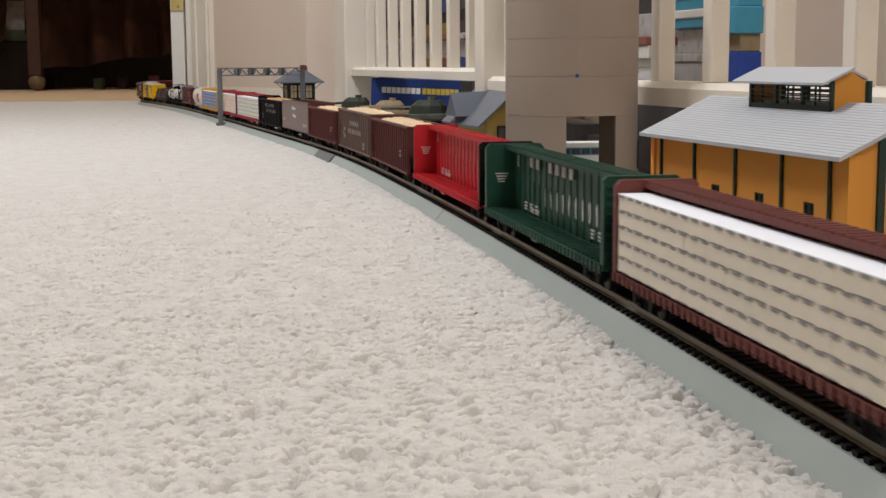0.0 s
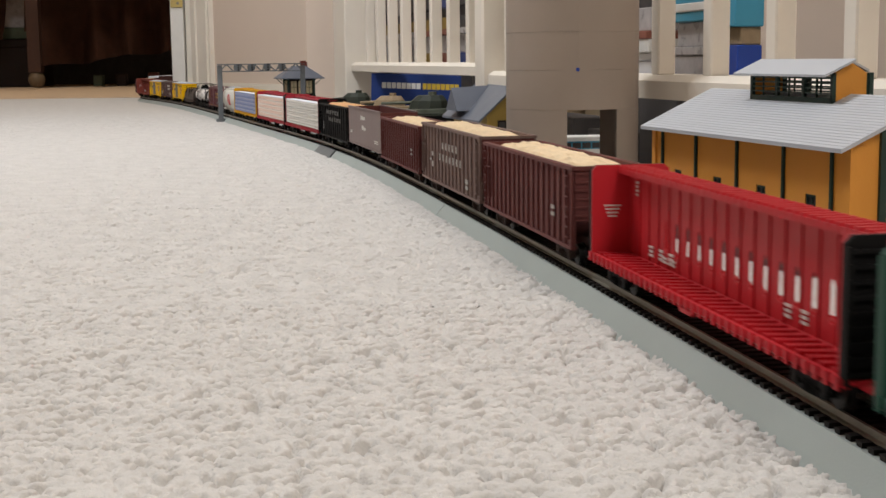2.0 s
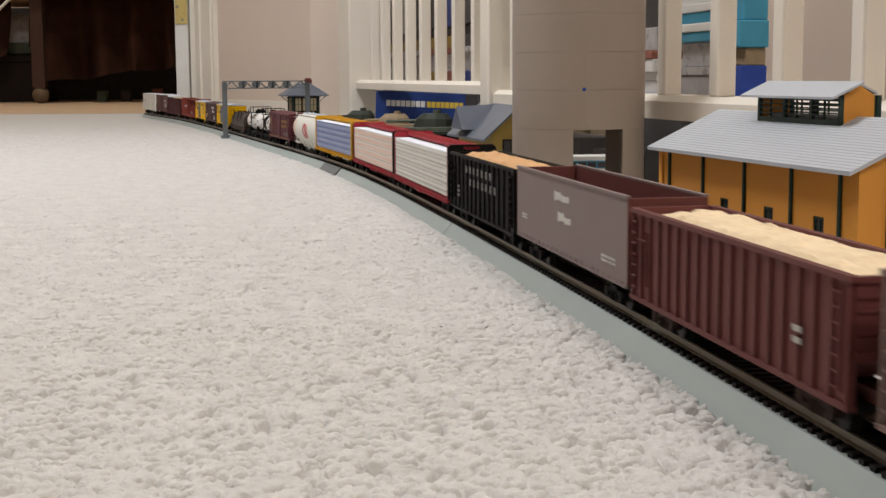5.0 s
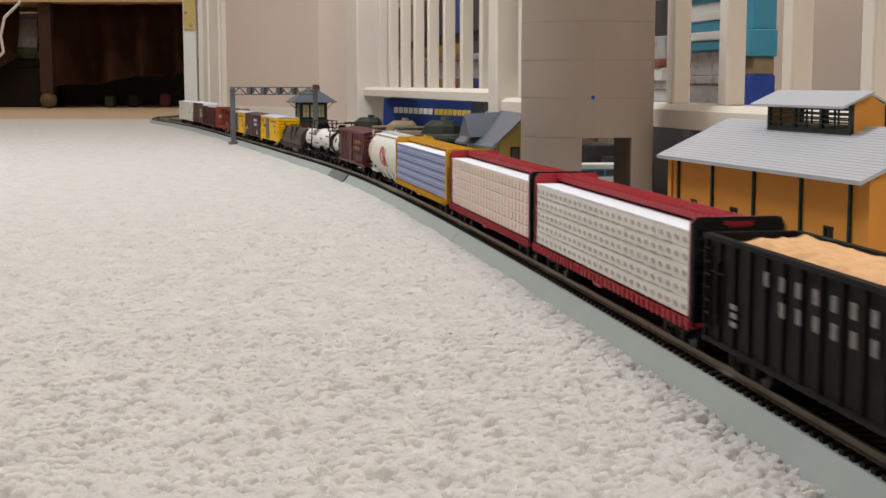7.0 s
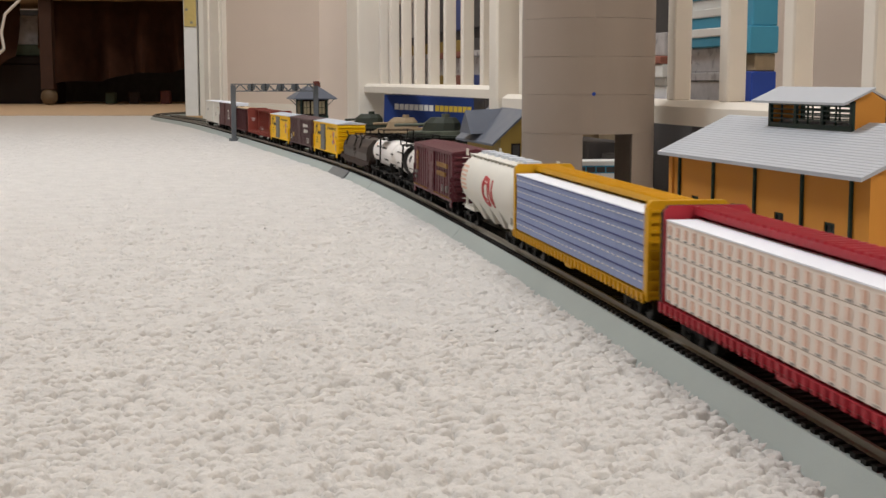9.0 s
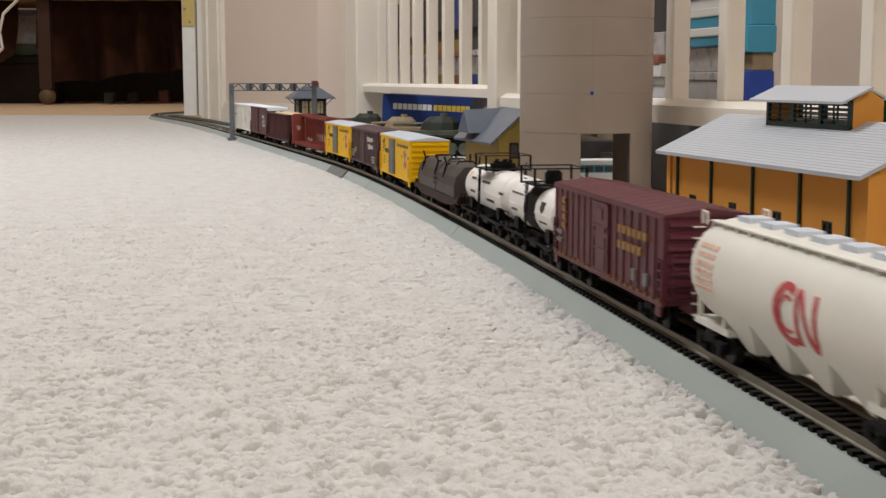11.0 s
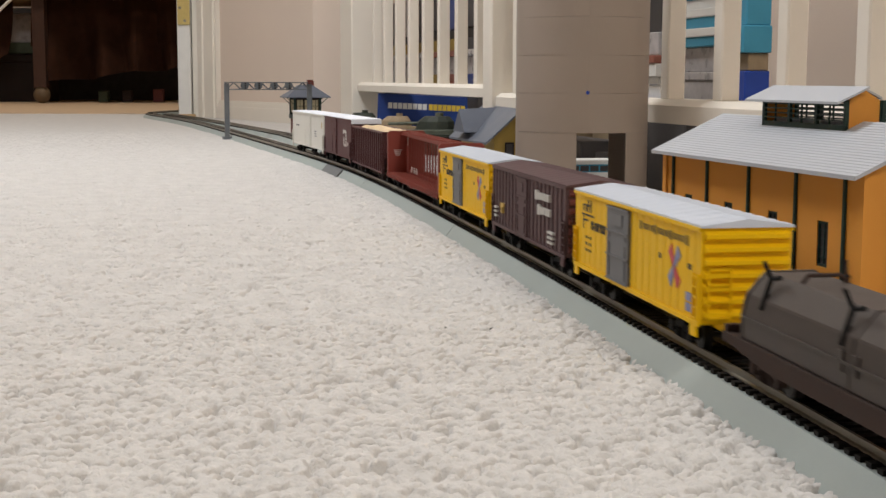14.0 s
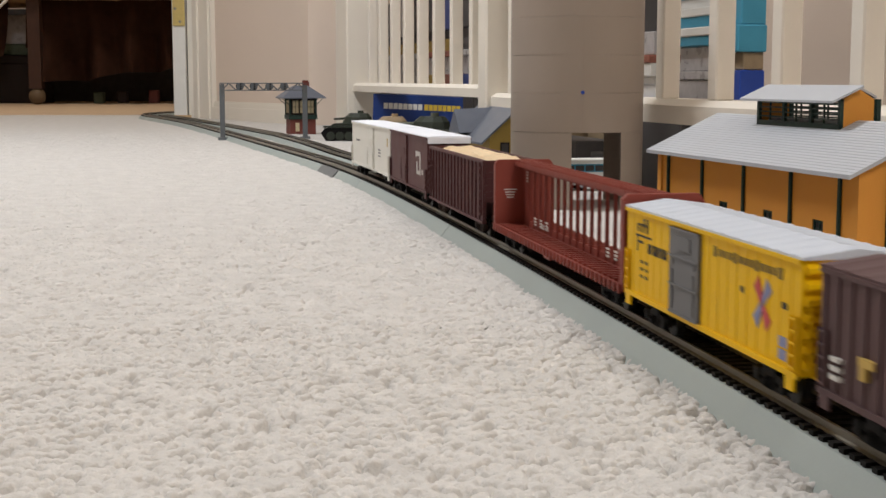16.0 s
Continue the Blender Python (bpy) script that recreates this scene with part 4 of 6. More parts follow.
def open_car(label, length):
    """A tall smooth-sided open car, empty inside."""
    car = thing("gondola", label, "model railcar", group="cars of the model train")
    L, hw, z0, top = length, 0.0176, 0.0125, 0.0520
    for sy in (-1, 1):
        bm = bmesh.new()
        ya, yb = sorted((sy * hw, sy * (hw - 0.0010)))
        bx(bm, -L / 2, L / 2, ya, yb, z0, top)
        side = part("side", bm, "grey_side", car)
        bm = bmesh.new()
        ya, yb = sorted((sy * (hw - 0.0010), sy * (hw - 0.0015)))
        bx(bm, -L / 2 + 0.001, L / 2 - 0.001, ya, yb, z0, top - 0.0004)
        part("lining", bm, "maroon", side, "dark red inner face")
    for sx in (-1, 1):
        bm = bmesh.new()
        xa, xb = sorted((sx * L / 2, sx * (L / 2 - 0.0012)))
        bx(bm, xa, xb, -hw + 0.001, hw - 0.001, 0.016, top - 0.001)
        a, b = sorted((sx * L / 2, sx * (L / 2 + 0.0012)))
        end = part("end", bm, "brown_red", car)
        bm = bmesh.new()
        bx(bm, a, b, -hw + 0.0018, hw - 0.0018, 0, 0.0012)
        repeat("end_rib", bm, "brown_red", end, [(0, 0, z) for z in (0.018, 0.024, 0.030, 0.036, 0.042)])
        bm = bmesh.new()
        bx(bm, a, b, -hw + 0.0018, hw - 0.0018, top - 0.0065, top - 0.0010)
        part("end_panel", bm, "brown_red", end)
        bm = bmesh.new()
        bx(bm, a, b, 0, 0.0016, 0.014, top - 0.001)
        repeat("end_post", bm, "brown_red", end, [(0, y, 0) for y in (-hw, hw - 0.0016)])
    bm = bmesh.new()
    bx(bm, -L / 2 + 0.002, L / 2 - 0.002, -hw + 0.001, hw - 0.001, 0.0150, 0.0170)
    bx(bm, -L / 2, L / 2, -0.006, 0.006, 0.0080, 0.0150)
    part("floor", bm, "maroon", car)
    bm = bmesh.new()
    for sy in (-1, 1):
        ya, yb = sorted((sy * (hw - 0.0016), sy * (hw + 0.0008)))
        bx(bm, -L / 2, L / 2, ya, yb, top - 0.0010, top)
    for k in range(22):
        x = -L / 2 + 0.006 + (L - 0.012) * k / 21
        rod(bm, (x, -hw - 0.0005, z0 + 0.002), (x, -hw, z0 + 0.002), 0.0006, 6)
    bx(bm, -L / 2, L / 2, -hw - 0.0004, -hw, z0, z0 + 0.0007)
    part("top_rail", bm, "grey_side", car)
    bm = bmesh.new()
    for x, z, w, h in ((-0.0185, 0.0420, 0.013, 0.0048), (-0.0050, 0.0415, 0.015, 0.0036), (-0.0115, 0.0320, 0.012, 0.0048), (0.0010, 0.0310, 0.012, 0.0036)):
        for k in range(3):
            bx(bm, x + w * k / 3, x + w * (k + 0.8) / 3, -hw - 0.0003, -hw, z - h / 2 * (1 if k == 0 else 0.7), z + h / 2 * (1 if k != 1 else 0.8))
    marks(bm, -0.090, 0.026, 0.012, 0.0010, 2, -hw - 0.0001)
    marks(bm, 0.066, 0.0225, 0.022, 0.0012, 2, -hw - 0.0001)
    part("lettering", bm, "white_print", car, "white lettering as bars")
    gear(car, L, "black")
    return car


def ring(x, ry, rz, zc, n=24, y0=0.0):
    return [(x, y0 + ry * math.cos(2 * math.pi * i / n), zc + rz * math.sin(2 * math.pi * i / n)) for i in range(n)]


def cylinder_hopper(label, length):
    car = thing("covered_hopper", label, "model railcar", group="cars of the model train")
    L = length
    bm = bmesh.new()
    secs = []
    for x, r in ((-0.500, 0.55), (-0.492, 0.80), (-0.470, 0.93), (-0.43, 1.0), (-0.2, 1.0), (0.2, 1.0), (0.43, 1.0), (0.470, 0.93), (0.492, 0.80), (0.500, 0.55)):
        secs.append(ring(x * L, 0.0180 * r, 0.0195 * r, 0.0320))
    hull(bm, secs)
    part("body", bm, "cream_white", car, smooth=True)
    bm = bmesh.new()
    for k in range(4):
        a = -L / 2 + 0.026 + (L - 0.052) * k / 4
        b = a + (L - 0.052) / 4
        hull(bm, [[(a, -0.014, 0.0200), (b, -0.014, 0.0200), (b, 0.014, 0.0200), (a, 0.014, 0.0200)],
                  [(a + 0.012, -0.006, 0.0060), (b - 0.012, -0.006, 0.0060), (b - 0.012, 0.006, 0.0060), (a + 0.012, 0.006, 0.0060)]])
    for sx in (-1, 1):
        xa, xb = sorted((sx * (L / 2 - 0.034), sx * (L / 2 + 0.001)))
        bx(bm, xa, xb, -0.0125, 0.0125, 0.0105, 0.0130)
        for y in (-0.012, 0.0105):
            xa, xb = sorted((sx * (L / 2 - 0.003), sx * (L / 2 - 0.001)))
            bx(bm, xa, xb, y, y + 0.0015, 0.0130, 0.0300)
        xa, xb = sorted((sx * (L / 2 - 0.030), sx * (L / 2 - 0.028)))
        bx(bm, xa, xb, -0.0125, 0.0125, 0.0130, 0.0220)
    part("underframe", bm, "cream_white", car)
    bm = bmesh.new()
    for y in (-0.0105, 0.0065):
        bx(bm, -L / 2 + 0.008, L / 2 - 0.008, y, y + 0.0040, 0.0496, 0.0502)
        for k in range(14):
            x = -L / 2 + 0.010 + (L - 0.022) * k / 13
            bx(bm, x, x + 0.0008, y, y + 0.0040, 0.0478, 0.0497)
    part("roof_walk", bm, "cream_white", car)
    bm = bmesh.new()
    bx(bm, 0, 0.012, -0.0045, 0.0045, 0.0505, 0.0528)
    repeat("hatch", bm, "grey_roof", car, [(-L / 2 + 0.020 + (L - 0.050) * k / 6, 0, 0) for k in range(7)])
    for sx in (-1, 1):
        for y in (-0.012, 0.012):
            bm = bmesh.new()
            x = sx * (L / 2 - 0.004)
            rod(bm, (x, y, 0.0485), (x, y, 0.0532), 0.0005, 6)
            rod(bm, (x, y, 0.0532), (x - sx * 0.005, y, 0.0532), 0.0005, 6)
            rod(bm, (x - sx * 0.005, y, 0.0532), (x - sx * 0.005, y, 0.0485), 0.0005, 6)
            for k in range(9):
                z = 0.013 + 0.0042 * k
                rod(bm, (sx * (L / 2 - 0.0005), y - 0.0025, z), (sx * (L / 2 - 0.0005), y + 0.0025, z), 0.0003, 5)
            part("end_railing", bm, "cream_white", car)
    # large red mark: two thick curved strokes, on the shell
    def on_shell(x, z, out=0.0005):
        a = math.asin(max(-1, min(1, (z - 0.0320) / 0.0195)))
        return (x, -(0.0180 + out) * math.cos(a), 0.0320 + (0.0195 + out) * math.sin(a))
    def stroke(bm, pts, w):
        fine = []
        for (x0, z0), (x1, z1) in zip(pts, pts[1:]):
            m = max(1, int(math.hypot(x1 - x0, z1 - z0) / 0.0014))
            fine += [(x0 + (x1 - x0) * i / m, z0 + (z1 - z0) * i / m) for i in range(m)]
        fine.append(pts[-1])
        for (x0, z0), (x1, z1) in zip(fine, fine[1:]):
            n = Vector((-(z1 - z0), x1 - x0)).normalized() * w / 2
            q = [on_shell(x0 + n.x, z0 + n.y), on_shell(x0 - n.x, z0 - n.y), on_shell(x1 - n.x, z1 - n.y), on_shell(x1 + n.x, z1 + n.y)]
            q2 = [on_shell(x0 + n.x, z0 + n.y, -0.0003), on_shell(x0 - n.x, z0 - n.y, -0.0003), on_shell(x1 - n.x, z1 - n.y, -0.0003), on_shell(x1 + n.x, z1 + n.y, -0.0003)]
            hull(bm, [q, q2])
    bm = bmesh.new()
    arc = lambda cx, r, a0, a1, sy=1.0: [(cx + r * math.cos(radians(a)), 0.0300 + sy * r * math.sin(radians(a))) for a in range(a0, a1 + 1, 15)]
    stroke(bm, arc(0.009, 0.0088, 60, 300), 0.0024)
    stroke(bm, arc(0.009, 0.0056, 60, 300), 0.0009)
    stroke(bm, [(0.0165, 0.0215), (0.0165, 0.0365), (0.0180, 0.0385), (0.0200, 0.0365), (0.0255, 0.0235), (0.0275, 0.0215), (0.0295, 0.0235), (0.0295, 0.0385)], 0.0017)
    part("emblem", bm, "red_print", car, "large red curved emblem")
    bm = bmesh.new()
    for r in range(6):
        for k in range(3):
            x = -L / 2 + 0.014 + 0.0062 * k
            stroke(bm, [(x, 0.0420 - 0.0030 * r), (x + 0.0045, 0.0420 - 0.0030 * r)], 0.0013)
    part("lettering", bm, "pink_dash", car, "faded red lettering as bars")
    gear(car, L, "black", 0.020)
    return car


def tank_car(label, length, band, rad=0.0150):
    car = thing("tank_car", label, "model railcar", group="cars of the model train")
    L, zc = length, 0.0278
    h = L / 2 - 0.004
    bm = bmesh.new()
    prof = [(-1.0, 0.30), (-0.985, 0.62), (-0.95, 0.86), (-0.91, 0.97), (-0.88, 1.0), (-0.878, 1.0), (-0.25, 1.0), (0.25, 1.0), (0.88, 1.0), (0.91, 0.97), (0.95, 0.86), (0.985, 0.62), (1.0, 0.30)]
    hull(bm, [ring(x * h, rad * r, rad * r, zc, 28) for x, r in prof])
    part("tank", bm, "tank_white", car, smooth=True)
    bm = bmesh.new()
    for x in (-0.88, 0.88):
        hull(bm, [ring(x * h + d, rad * 1.012, rad * 1.012, zc, 28) for d in (-0.0006, 0.0006)])
    for sy in (-1, 1):
        ya, yb = sorted((sy * rad * 0.99, sy * rad * 1.02))
        bx(bm, -0.88 * h, 0.88 * h, ya, yb, zc - 0.0004, zc + 0.0004)
    part("seam", bm, "tank_white", car)
    if band:
        bm = bmesh.new()
        hull(bm, [ring(d, rad * 1.025, rad * 1.025, zc, 28) for d in (-0.0130, 0.0130)])
        part("band", bm, "black", car, "broad black band round the middle")
    bm = bmesh.new()
    if band:
        rod(bm, (0, 0, zc + rad - 0.001), (0, 0, zc + rad + 0.0070), 0.0050, 16)
        rod(bm, (0, 0, zc + rad + 0.0070), (0, 0, zc + rad + 0.0082), 0.0040, 16)
    else:
        rod(bm, (0, 0, zc + rad - 0.001), (0, 0, zc + rad + 0.0042), 0.0086, 18)
        rod(bm, (0, 0, zc + rad + 0.0042), (0, 0, zc + rad + 0.0056), 0.0066, 18)
        for k in range(5):
            a = k * 1.26
            rod(bm, (0.005 * math.cos(a), 0.005 * math.sin(a), zc + rad + 0.0056), (0.005 * math.cos(a), 0.005 * math.sin(a), zc + rad + 0.0070), 0.0012, 8)
    part("dome", bm, "black", car, smooth=True)
    bm = bmesh.new()
    zp = zc + rad + 0.0010
    w = 0.0165
    for y in (-0.0150, 0.0085):
        bx(bm, -w, w, y, y + 0.0065, zp - 0.0006, zp + 0.0002)
    for x in (-w, w - 0.005):
        bx(bm, x, x + 0.005, -0.0150, 0.0150, zp - 0.0006, zp + 0.0002)
    for x in (-w, w):
        for y in (-0.0150, 0.0150):
            bx(bm, x - 0.0006, x + 0.0006, y - 0.0006, y + 0.0006, zp - 0.001, zp + 0.0095)
    part("platform", bm, "black", car)
    bm = bmesh.new()
    for z in (zp + 0.0092,):
        for y in (-0.0150, 0.0150):
            rod(bm, (-w, y, z), (w, y, z), 0.0004, 6)
        for x in (-w, w):
            rod(bm, (x, -0.0150, z), (x, 0.0150, z), 0.0004, 6)
    part("handrail", bm, "black" if band else "truck_brown", car)
    for sy in (-1, 1):
        bm = bmesh.new()
        for x in (-0.0022, 0.0022):
            rod(bm, (x, sy * 0.0168, 0.0115), (x, sy * 0.0155, zp), 0.0005, 6)
        for k in range(9):
            z = 0.014 + 0.0040 * k
            rod(bm, (-0.0022, sy * 0.0166, z), (0.0022, sy * 0.0166, z), 0.0004, 5)
        part("ladder", bm, "black", car)
    bm = bmesh.new()
    bx(bm, -L / 2, L / 2, -0.0055, 0.0055, 0.0095, 0.0135)
    for sx in (-1, 1):
        xa, xb = sorted((sx * (L / 2 - 0.014), sx * (L / 2 + 0.002)))
        bx(bm, xa, xb, -0.0150, 0.0150, 0.0115, 0.0128)
        xa, xb = sorted((sx * (L / 2 - 0.030), sx * (L / 2 - 0.020)))
        hull(bm, [[(xa, -0.0130, z0), (xb, -0.0130, z0), (xb, 0.0130, z0), (xa, 0.0130, z0)] for z0 in (0.0128, 0.0200)])
        for y in (-0.0150, 0.0150):
            rod(bm, (sx * (L / 2 - 0.012), y, 0.0128), (sx * (L / 2 - 0.012), y, 0.0215), 0.0004, 6)
            rod(bm, (sx * (L / 2 - 0.001), y, 0.0128), (sx * (L / 2 - 0.001), y, 0.0215), 0.0004, 6)
            rod(bm, (sx * (L / 2 - 0.012), y, 0.0215), (sx * (L / 2 - 0.001), y, 0.0215), 0.0004, 6)
    for y in (-0.0160, 0.0145):
        bx(bm, -L / 2 + 0.004, L / 2 - 0.004, y, y + 0.0015, 0.0105, 0.0118)
    bx(bm, -0.008, 0.008, -0.0120, -0.0060, 0.0065, 0.0110)
    part("underframe", bm, "black", car)

    def stuck(x, w, a0, a1, name="lettering", ink="black_print", label=""):
        bm = bmesh.new()
        q = []
        for r in (rad + 0.0003, rad - 0.0003):
            q.append([(xx, -r * math.cos(radians(a)), zc + r * math.sin(radians(a))) for xx, a in ((x, a0), (x + w, a0), (x + w, a1), (x, a1))])
        hull(bm, q)
        part(name, bm, ink, car, label)
    if band:
        for k in range(4):
            stuck(0.0245 + 0.0014 * k, 0.0090 - 0.0028 * k, 12 - 3.5 * k, 15.5 - 3.5 * k) if k else stuck(0.0245, 0.0090, 10, 28)
        for k in range(6):
            stuck(-0.050 + 0.0050 * k, 0.0030, 25, 30)
        stuck(0.022, 0.016, -20, -17)
        stuck(-0.046, 0.014, -15, -10)
    else:
        for k in range(10):
            stuck(-0.040 + 0.0052 * k + (0.004 if k > 2 else 0) + (0.004 if k > 4 else 0), 0.0034, 23, 30)
        stuck(-0.040, 0.016, -13, -7)
        for k in range(4):
            stuck(0.012 + 0.006 * k, 0.0045, -22, -15)
        stuck(0.052, 0.010, 8, 14)
    if not band:
        stuck(-0.0505, 0.0050, 25, 43, "emblem", "pink_dash", "small orange emblem")
    gear(car, L, "black", 0.022)
    return car


def coil_car(label, length):
    car = thing("coil_car", label, "model railcar", group="cars of the model train")
    L = length
    bm = bmesh.new()
    hull(bm, [[(x, -0.0165, 0.0150), (x, -0.0165, 0.0230), (x, -0.0150, 0.0300), (x, -0.0085, 0.0375), (x, 0.0085, 0.0375), (x, 0.0150, 0.0300), (x, 0.0165, 0.0230), (x, 0.0165, 0.0150)]
              for x in (-L / 2 + 0.016, L / 2 - 0.016)])
    hood = part("hood", bm, "coil_hood", car, bevel=0.0005)
    bm = bmesh.new()
    for x in (-L / 2 + 0.0155, 0.0, L / 2 - 0.0165):
        hull(bm, [[(x + d, -0.0168, 0.0150), (x + d, -0.0169, 0.0232), (x + d, -0.0153, 0.0303), (x + d, -0.0087, 0.0379), (x + d, 0.0087, 0.0379), (x + d, 0.0153, 0.0303), (x + d, 0.0169, 0.0232), (x + d, 0.0168, 0.0150)]
                  for d in (-0.0008, 0.0008)])
    for sy in (-1, 1):
        ya, yb = sorted((sy * 0.0160, sy * 0.0172))
        bx(bm, -L / 2 + 0.016, L / 2 - 0.016, ya, yb, 0.0225, 0.0233)
        bx(bm, -0.006, -0.003, ya, yb, 0.020, 0.026)
        bx(bm, 0.003, 0.006, ya, yb, 0.020, 0.026)
    part("hood_band", bm, "coil_hood", hood)
    for x in (-L / 2 + 0.030, -0.006, 0.030):
        bm = bmesh.new()
        for sy in (-1, 1):
            bm = bmesh.new()
            rod(bm, (x, sy * 0.0160, 0.0270), (x, sy * 0.0128, 0.0375), 0.0009, 6)
            rod(bm, (x, sy * 0.0128, 0.0372), (x - 0.0035, sy * 0.0140, 0.0425), 0.0008, 6)
            rod(bm, (x, sy * 0.0128, 0.0372), (x + 0.0045, sy * 0.0115, 0.0382), 0.0008, 6)
            part("lifting_bracket", bm, "black", car)
        bm = bmesh.new()
        for sy in (-1, 1):
            rod(bm, (x + 0.012, sy * 0.0075, 0.0373), (x + 0.012, sy * 0.0055, 0.0400), 0.0007, 6)
        rod(bm, (x + 0.012, -0.0055, 0.0400), (x + 0.012, 0.0055, 0.0400), 0.0007, 6)
        part("lifting_loop", bm, "truck_brown", car)
    bm = bmesh.new()
    for sy in (-1, 1):
        ya, yb = sorted((sy * 0.0150, sy * 0.0178))
        hull(bm, [[(-L / 2, y, 0.0125), (-L / 2 + 0.04, y, 0.0085), (L / 2 - 0.04, y, 0.0085), (L / 2, y, 0.0125), (L / 2, y, 0.0150), (-L / 2, y, 0.0150)] for y in (ya, yb)])
    bx(bm, -L / 2, L / 2, -0.0150, 0.0150, 0.0130, 0.0148)
    for sx in (-1, 1):
        xa, xb = sorted((sx * (L / 2), sx * (L / 2 - 0.003)))
        bx(bm, xa, xb, -0.0170, 0.0170, 0.0110, 0.0175)
    part("frame", bm, "truck_brown", car)
    gear(car, L, "truck_brown")
    return car


def rail_print(L):
    """Bars and the crossed emblem of the yellow boxcars."""
    out = [("black_print", -0.0715 + 0.0040 * k, 0.0412 + (0.0012 if k > 1 else 0), 0.0016, 0.0032 + (0.0024 if k > 1 else 0)) for k in range(4)] + [("black_print", -0.0700 + 0.0040 * k, 0.0426, 0.0022, 0.0009) for k in range(3)]
    out += [("black_print", -0.064, 0.0380, 0.020, 0.0008), ("black_print", -0.0715, 0.0345, 0.0012, 0.0062), ("black_print", -0.0675, 0.0355, 0.006, 0.0010)]
    out += [("black_print", -0.0575 + 0.0031 * k, 0.0338, 0.0018, 0.0040) for k in range(8)] + [("black_print", -0.0560 + 0.0062 * k, 0.0350 - 0.0024 * (k % 2), 0.0040, 0.0010) for k in range(4)]
    out += [("slogan_print", 0.016 + 0.0046 * k, 0.0420, 0.0034, 0.0024 if k % 4 else 0.0036) for k in range(13)]
    out += [("slogan_print", -0.066 + 0.006 * (k % 2), 0.0275 - 0.003 * (k // 2), 0.0036, 0.0012) for k in range(6)]
    out += [("blue_print", 0.0745, 0.0212, 0.0060, 0.0032), ("blue_print", 0.0745, 0.0172, 0.0060, 0.0032)]
    out += [("black_print", 0.041, 0.0325, 0.0030, 0.0020), ("black_print", 0.075, 0.0325, 0.0040, 0.0020)]
    return out


def cross_emblem(car):
    for mname, pairs in (("blue_print", ((-1, -1), (1, 1))), ("red_print", ((1, -1), (-1, 1)))):
        bm = bmesh.new()
        for sx, sz in pairs:
            hull(bm, [[(0.0580 + sx * a - w * sx, y, 0.0305 + sz * b + w * sz), (0.0580 + sx * a + w * sx, y, 0.0305 + sz * b - w * sz),
                       (0.0580 + sx * 0.0004, y, 0.0305 - sz * 0.0010), (0.0580 - sx * 0.0010, y, 0.0305 + sz * 0.0004)]
                      for a, b, w in ((0.0052, 0.0066, 0.0018),) for y in (-0.0176, -0.0171)])
        part("emblem", bm, mname, car, "crossed arrow emblem in blue and orange")


def sp_print():
    out = [("white_print", 0.028 + 0.0052 * k, 0.0395, 0.0036, 0.0050 if k == 0 else 0.0036) for k in range(6)]
    out += [("white_print", 0.034 + 0.0056 * k, 0.0320, 0.0040, 0.0054 if k == 0 else 0.0036) for k in range(5)]
    out += [("yellow_print", -0.0560, 0.0262, 0.0085, 0.0022), ("yellow_print", -0.0580, 0.0232, 0.0035, 0.0040)]
    out += [("white_print", 0.056 + 0.006 * (k % 2), 0.022 - 0.0026 * (k // 2), 0.0042, 0.0012) for k in range(6)]
    out += [("white_print", -0.075, 0.0235 - 0.0026 * k, 0.0060, 0.0012) for k in range(3)]
    return out


UP_ROWS = [(-0.019 + 0.0125 * k, 0.0390, 0.0034, 0.0048) for k in range(5)] + [(-0.030 + 0.0125 * k, 0.0305, 0.0034, 0.0048) for k in range(7)] + \
          [(-0.068, 0.0265, 0.005, 0.0016), (-0.060, 0.0235, 0.005, 0.0040), (-0.060, 0.0310, 0.005, 0.0030), (0.066, 0.0205, 0.008, 0.0030), (0.066, 0.0165, 0.008, 0.0022)]
WP_ROWS = [(-0.040 + 0.0125 * k, 0.0402, 0.0032, 0.0046) for k in range(7)] + [(-0.027 + 0.0125 * k, 0.0322, 0.0032, 0.0046) for k in range(7)] + \
          [(-0.068, 0.0265 - 0.003 * k, 0.0055, 0.0017) for k in range(3)]
HOP_ROWS = [(0.066, 0.0275 - 0.0035 * k, 0.0060, 0.0018) for k in range(2)]

TRAIN = []   # car, place along the line at 8 s


def add(car, s):
    TRAIN.append((car, s))
    return car


add(centerbeam("maroon centerbeam flatcar loaded with cream-wrapped lumber", 0.255, "brown_red", "wrap_tan", "wrap_dash", None), -2.2065)
green = add(centerbeam("dark green centerbeam flatcar, empty", 0.250, "green", None), -1.9395)
red = add(centerbeam("bright red centerbeam flatcar with black ends, empty", 0.254, "red", None, ends="black"), -1.670)
add(hopper("maroon woodchip hopper heaped with pale chips", 0.202, "maroon", 19, rows=HOP_ROWS), -1.413)
add(hopper("dusty grey-brown woodchip hopper with worn white letters", 0.214, "grey_brown", 17, top=0.0525, rows=UP_ROWS, end_color="maroon"), -1.192)
add(hopper("maroon woodchip hopper heaped with chips", 0.200, "maroon", 19, top=0.0480, rows=HOP_ROWS), -0.968)
add(open_car("warm grey tall-sided gondola with dark red ends, empty", 0.205), -0.758)
add(hopper("black woodchip hopper with white letters and orange chips", 0.198, "black", 15, "chips_orange", 0.0490, rows=WP_ROWS), -0.550)
add(centerbeam("dark red centerbeam flatcar with white wrapped lumber and black ends", 0.256, "dark_red", "wrap_white", "dot_grey", "black", dash_style="dots"), -0.3105)
